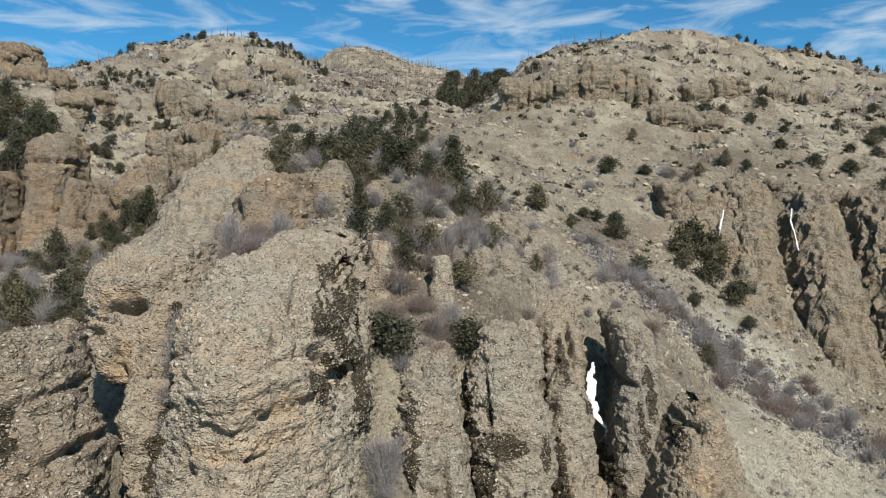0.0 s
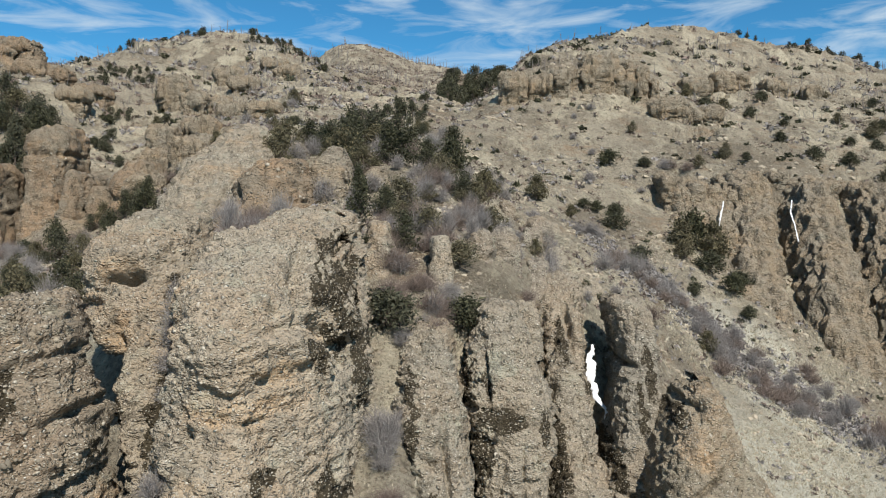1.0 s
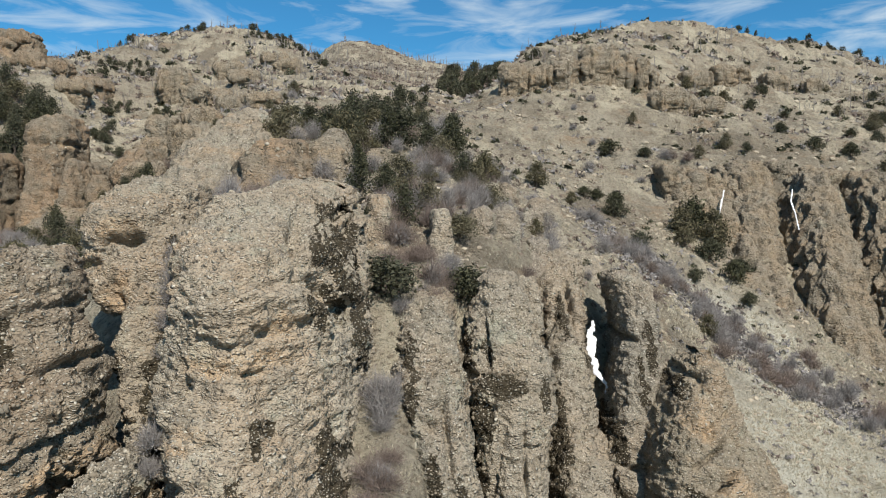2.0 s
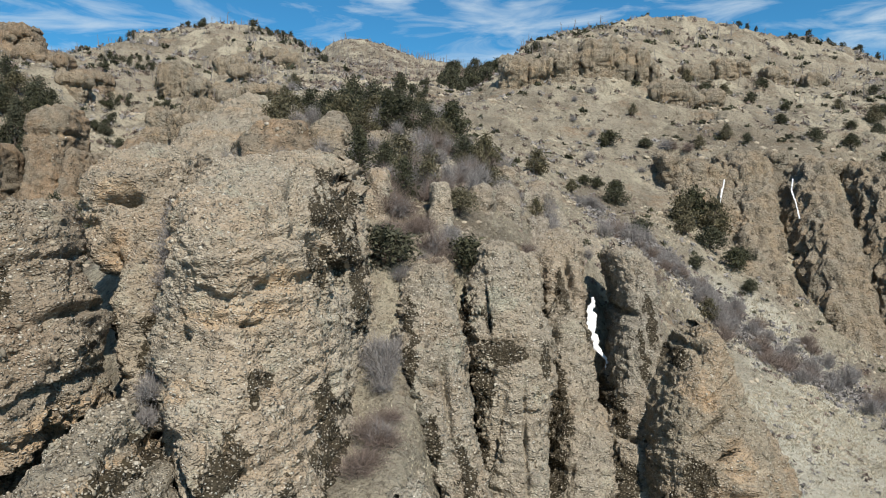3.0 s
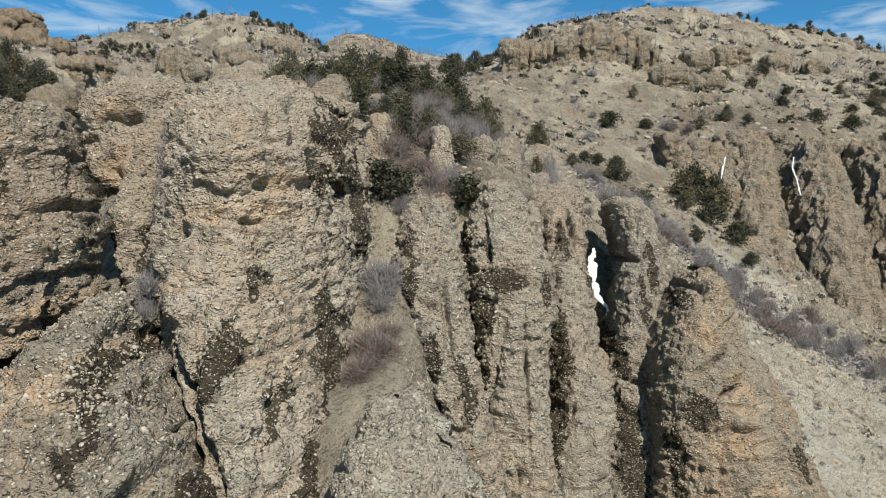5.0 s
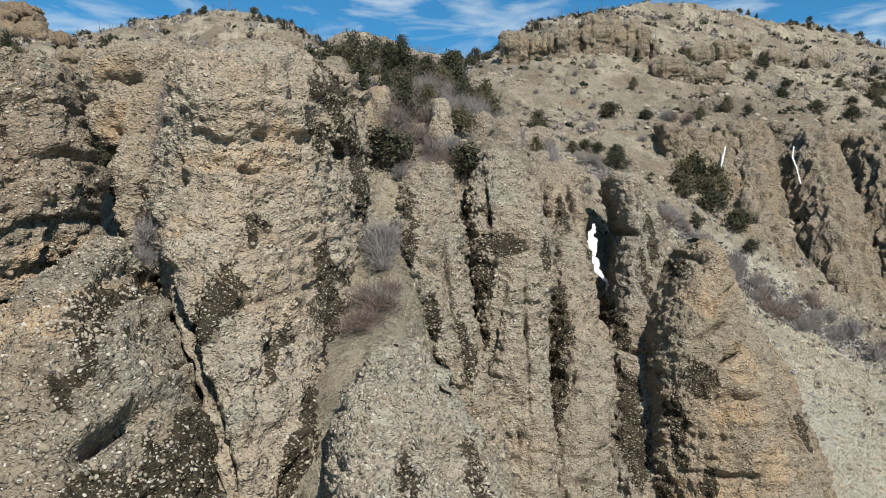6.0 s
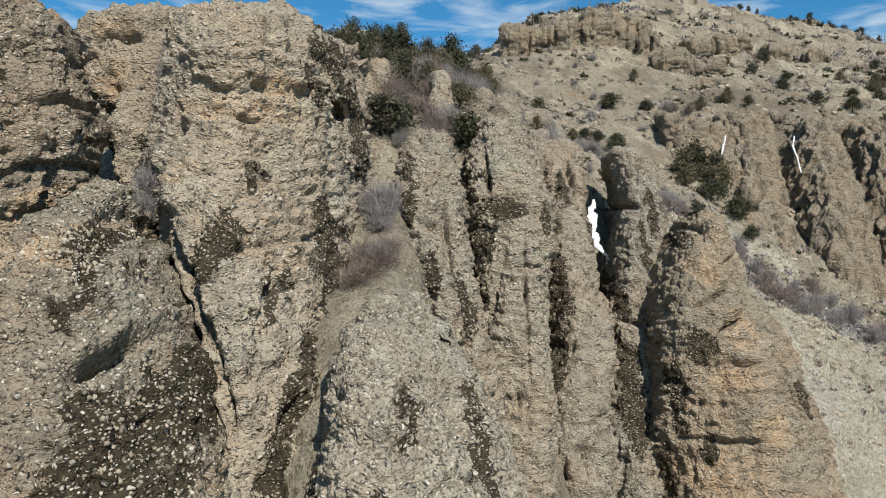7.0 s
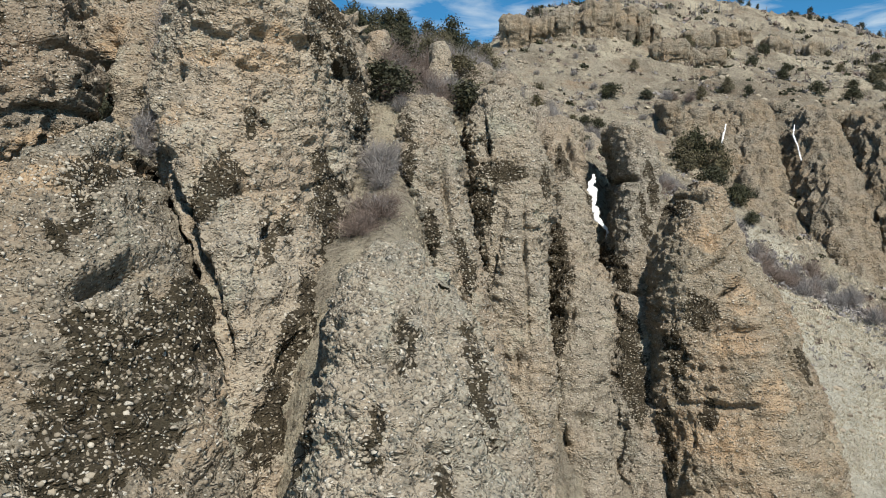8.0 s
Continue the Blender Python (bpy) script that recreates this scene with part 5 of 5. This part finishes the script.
# ---- loose cover on the slopes ----
def ground_zs(x, y):
    r, a = np.hypot(x, y), np.arctan2(x, y)
    i = np.clip(np.searchsorted(RAD, r) - 1, 0, len(RAD) - 2)
    j = np.clip(np.searchsorted(ANG, a) - 1, 0, len(ANG) - 2)
    fi, fj = (r - RAD[i]) / (RAD[i + 1] - RAD[i]), (a - ANG[j]) / (ANG[j + 1] - ANG[j])
    return (GZ[i, j] * (1 - fj) + GZ[i, j + 1] * fj) * (1 - fi) + (GZ[i + 1, j] * (1 - fj) + GZ[i + 1, j + 1] * fj) * fi


def strewn(rng, n, u0, u1, y0, y1, patch=12.0, bare=0.0):
    """Places on the slope, gathered in patches."""
    y = y0 * (y1 / y0) ** rng.random(n * 2)
    x = y * rng.uniform(u0, u1, n * 2)
    keep = fbm(np.stack([x / patch, y / patch, np.full(len(x), bare)], 1), 3) + rng.normal(size=len(x)) * 0.12 > 0.0
    x, y = x[keep][:n], y[keep][:n]
    return np.stack([x, y, ground_zs(x, y)], 1)


def blades(name, label, category, mat, at, rng, per, height, width, lean):
    """Clumps of thin upright blades."""
    n = len(at) * per
    size = np.repeat(rng.uniform(0.6, 1.4, len(at)) * np.clip(at[:, 1] / 90, 0.6, 1.1), per)[:, None]
    foot = np.repeat(at, per, 0) + rng.normal(size=(n, 3)) * (width, width, 0.02) * size - (0, 0, 0.05)
    tip = foot + size * np.stack([rng.normal(size=n) * lean, rng.normal(size=n) * lean, height * rng.uniform(0.5, 1.1, n)], 1)
    side = rng.normal(size=(n, 3)) * (1, 1, 0)
    side *= (0.16 * height / np.linalg.norm(side, axis=1))[:, None] * size
    v = np.stack([foot - side, foot + side, tip], 1).reshape(-1, 3)
    ob = new(name, mesh_of(name, v, np.arange(3 * n).reshape(-1, 3), False, mat))
    return tagged(ob, label, category, kind="stuff")


def scrub(name, label, mat, at, rng, per, radius):
    """Low rounded scrub: loose sprays of leaves near the ground."""
    n = len(at) * per
    size = np.repeat(rng.uniform(0.5, 1.5, len(at)) * np.clip(at[:, 1] / 120, 0.6, 2.2), per)[:, None]
    way = rng.normal(size=(n, 3))
    way[:, 2] = np.abs(way[:, 2])
    way /= np.linalg.norm(way, axis=1)[:, None]
    c = np.repeat(at, per, 0) + way * size * radius * rng.uniform(0.4, 1.0, (n, 1)) * (1, 1, 0.8)
    v = (c[:, None, :] + rng.normal(size=(n, 3, 3)) * (size * radius * 0.3)[:, None, :]).reshape(-1, 3)
    ob = new(name, mesh_of(name, v, np.arange(3 * n).reshape(-1, 3), False, mat))
    return tagged(ob, label, "scrub", kind="stuff")


def stones(at, rng, size):
    vs, fs, base = [], [], 0
    for k, p in enumerate(at):
        v, f = PEBBLES[k % 4]
        r = size * (0.4 + 1.3 * rng.random() ** 3) * min(max(p[1] / 90, 0.7), 2.2)
        a = rng.uniform(0, 6.28)
        m = np.array(((math.cos(a), math.sin(a), 0), (-math.sin(a), math.cos(a), 0), (0, 0, 1)))
        vs.append(v * r @ m + p)
        fs.append(f + base)
        base += len(v)
    ob = new("loose_stones", mesh_of("loose_stones", np.concatenate(vs), np.concatenate(fs), False, STONE))
    return tagged(ob, "loose tan stones strewn over the dry slope", "stones", kind="stuff")


def snags(at, rng):
    """Dead burnt trunks, bare and thin."""
    parts = []
    for p in at:
        h = rng.uniform(1.6, 4.2) * min(max(p[1] / 220, 0.6), 1.6)
        lean = rng.normal(size=2) * 0.12 * h
        top = p + (lean[0], lean[1], h)
        parts.append(tube([p - (0, 0, 0.3), (p + top) / 2 + (*(rng.normal(size=2) * 0.04 * h), 0), top], (0.035 * h, 0.026 * h, 0.008 * h), 3))
        for b in range(3):
            s = p + (top - p) * rng.uniform(0.35, 0.85)
            e = s + (*(rng.normal(size=2) * 0.22 * h), h * rng.uniform(0.05, 0.25))
            parts.append(tube([s, e], (0.014 * h, 0.004 * h), 3))
    ob = new("burnt_snags", mesh_of("burnt_snags", *joined(parts), True, SNAG))
    return tagged(ob, "grey bare burnt tree trunks standing over the hills", "dead trees", kind="stuff")


rng = np.random.default_rng(3)
blades("dry_grass", "pale dry grass tufts over the slopes", "grass", STRAW, strewn(rng, 20000, -0.3, 0.66, 40, 190, 9.0), rng, 6, 0.26, 0.16, 0.14)
blades("gully_grass", "dry straw grass in the rocky gully", "grass", STRAW, strewn(rng, 3500, -0.13, 0.02, 26, 62, 4.0), rng, 6, 0.2, 0.1, 0.1)
blades("flank_grass", "fine pale dry grass on the flank of the hill", "grass", STRAW, strewn(rng, 14000, 0.3, 0.66, 48, 112, 14.0), rng, 5, 0.3, 0.14, 0.14)
scrub("grey_scrub", "low grey leafless scrub over the slopes", TWIG, np.concatenate([strewn(rng, 1500, -0.62, -0.1, 60, 330, 15.0, 4.0), strewn(rng, 1100, -0.1, 0.64, 60, 330, 12.0, 4.0)]), rng, 16, 0.6)
scrub("brown_scrub", "low brown leafless scrub over the slopes", TWIG_BROWN, np.concatenate([strewn(rng, 1700, -0.62, -0.1, 58, 330, 13.0, 8.0), strewn(rng, 1100, -0.1, 0.64, 58, 330, 10.0, 8.0)]), rng, 16, 0.55)
scrub("green_scrub", "scattered small dark evergreen scrub on the hills", LEAF, strewn(rng, 620, -0.62, 0.64, 100, 300, 16.0, 2.0), rng, 40, 0.6)
scrub("far_scrub", "thin grey-brown scrub on the far hill", TWIG_BROWN, strewn(rng, 5000, -0.25, 0.1, 300, 560, 30.0, 6.0), rng, 8, 0.42)
t = rng.random(1700)
bx, by = 22 + 34 * t + rng.normal(size=1700) * 2.6, 100 - 17 * t + rng.normal(size=1700) * 4.6
scrub("brush_band", "grey leafless brush along the grassy flank", TWIG, np.stack([bx, by, ground_zs(bx, by)], 1), rng, 22, 0.6)
stones(strewn(rng, 8000, -0.6, 0.64, 52, 260, 14.0, 12.0), rng, 0.26)
snags(strewn(rng, 420, -0.62, -0.15, 170, 320, 40.0, 1.0), rng).name = "burnt_snags"
snags(strewn(rng, 420, -0.2, 0.06, 330, 560, 60.0, 1.0), rng)
snags(strewn(rng, 260, 0.1, 0.62, 190, 300, 40.0, 3.0), rng)
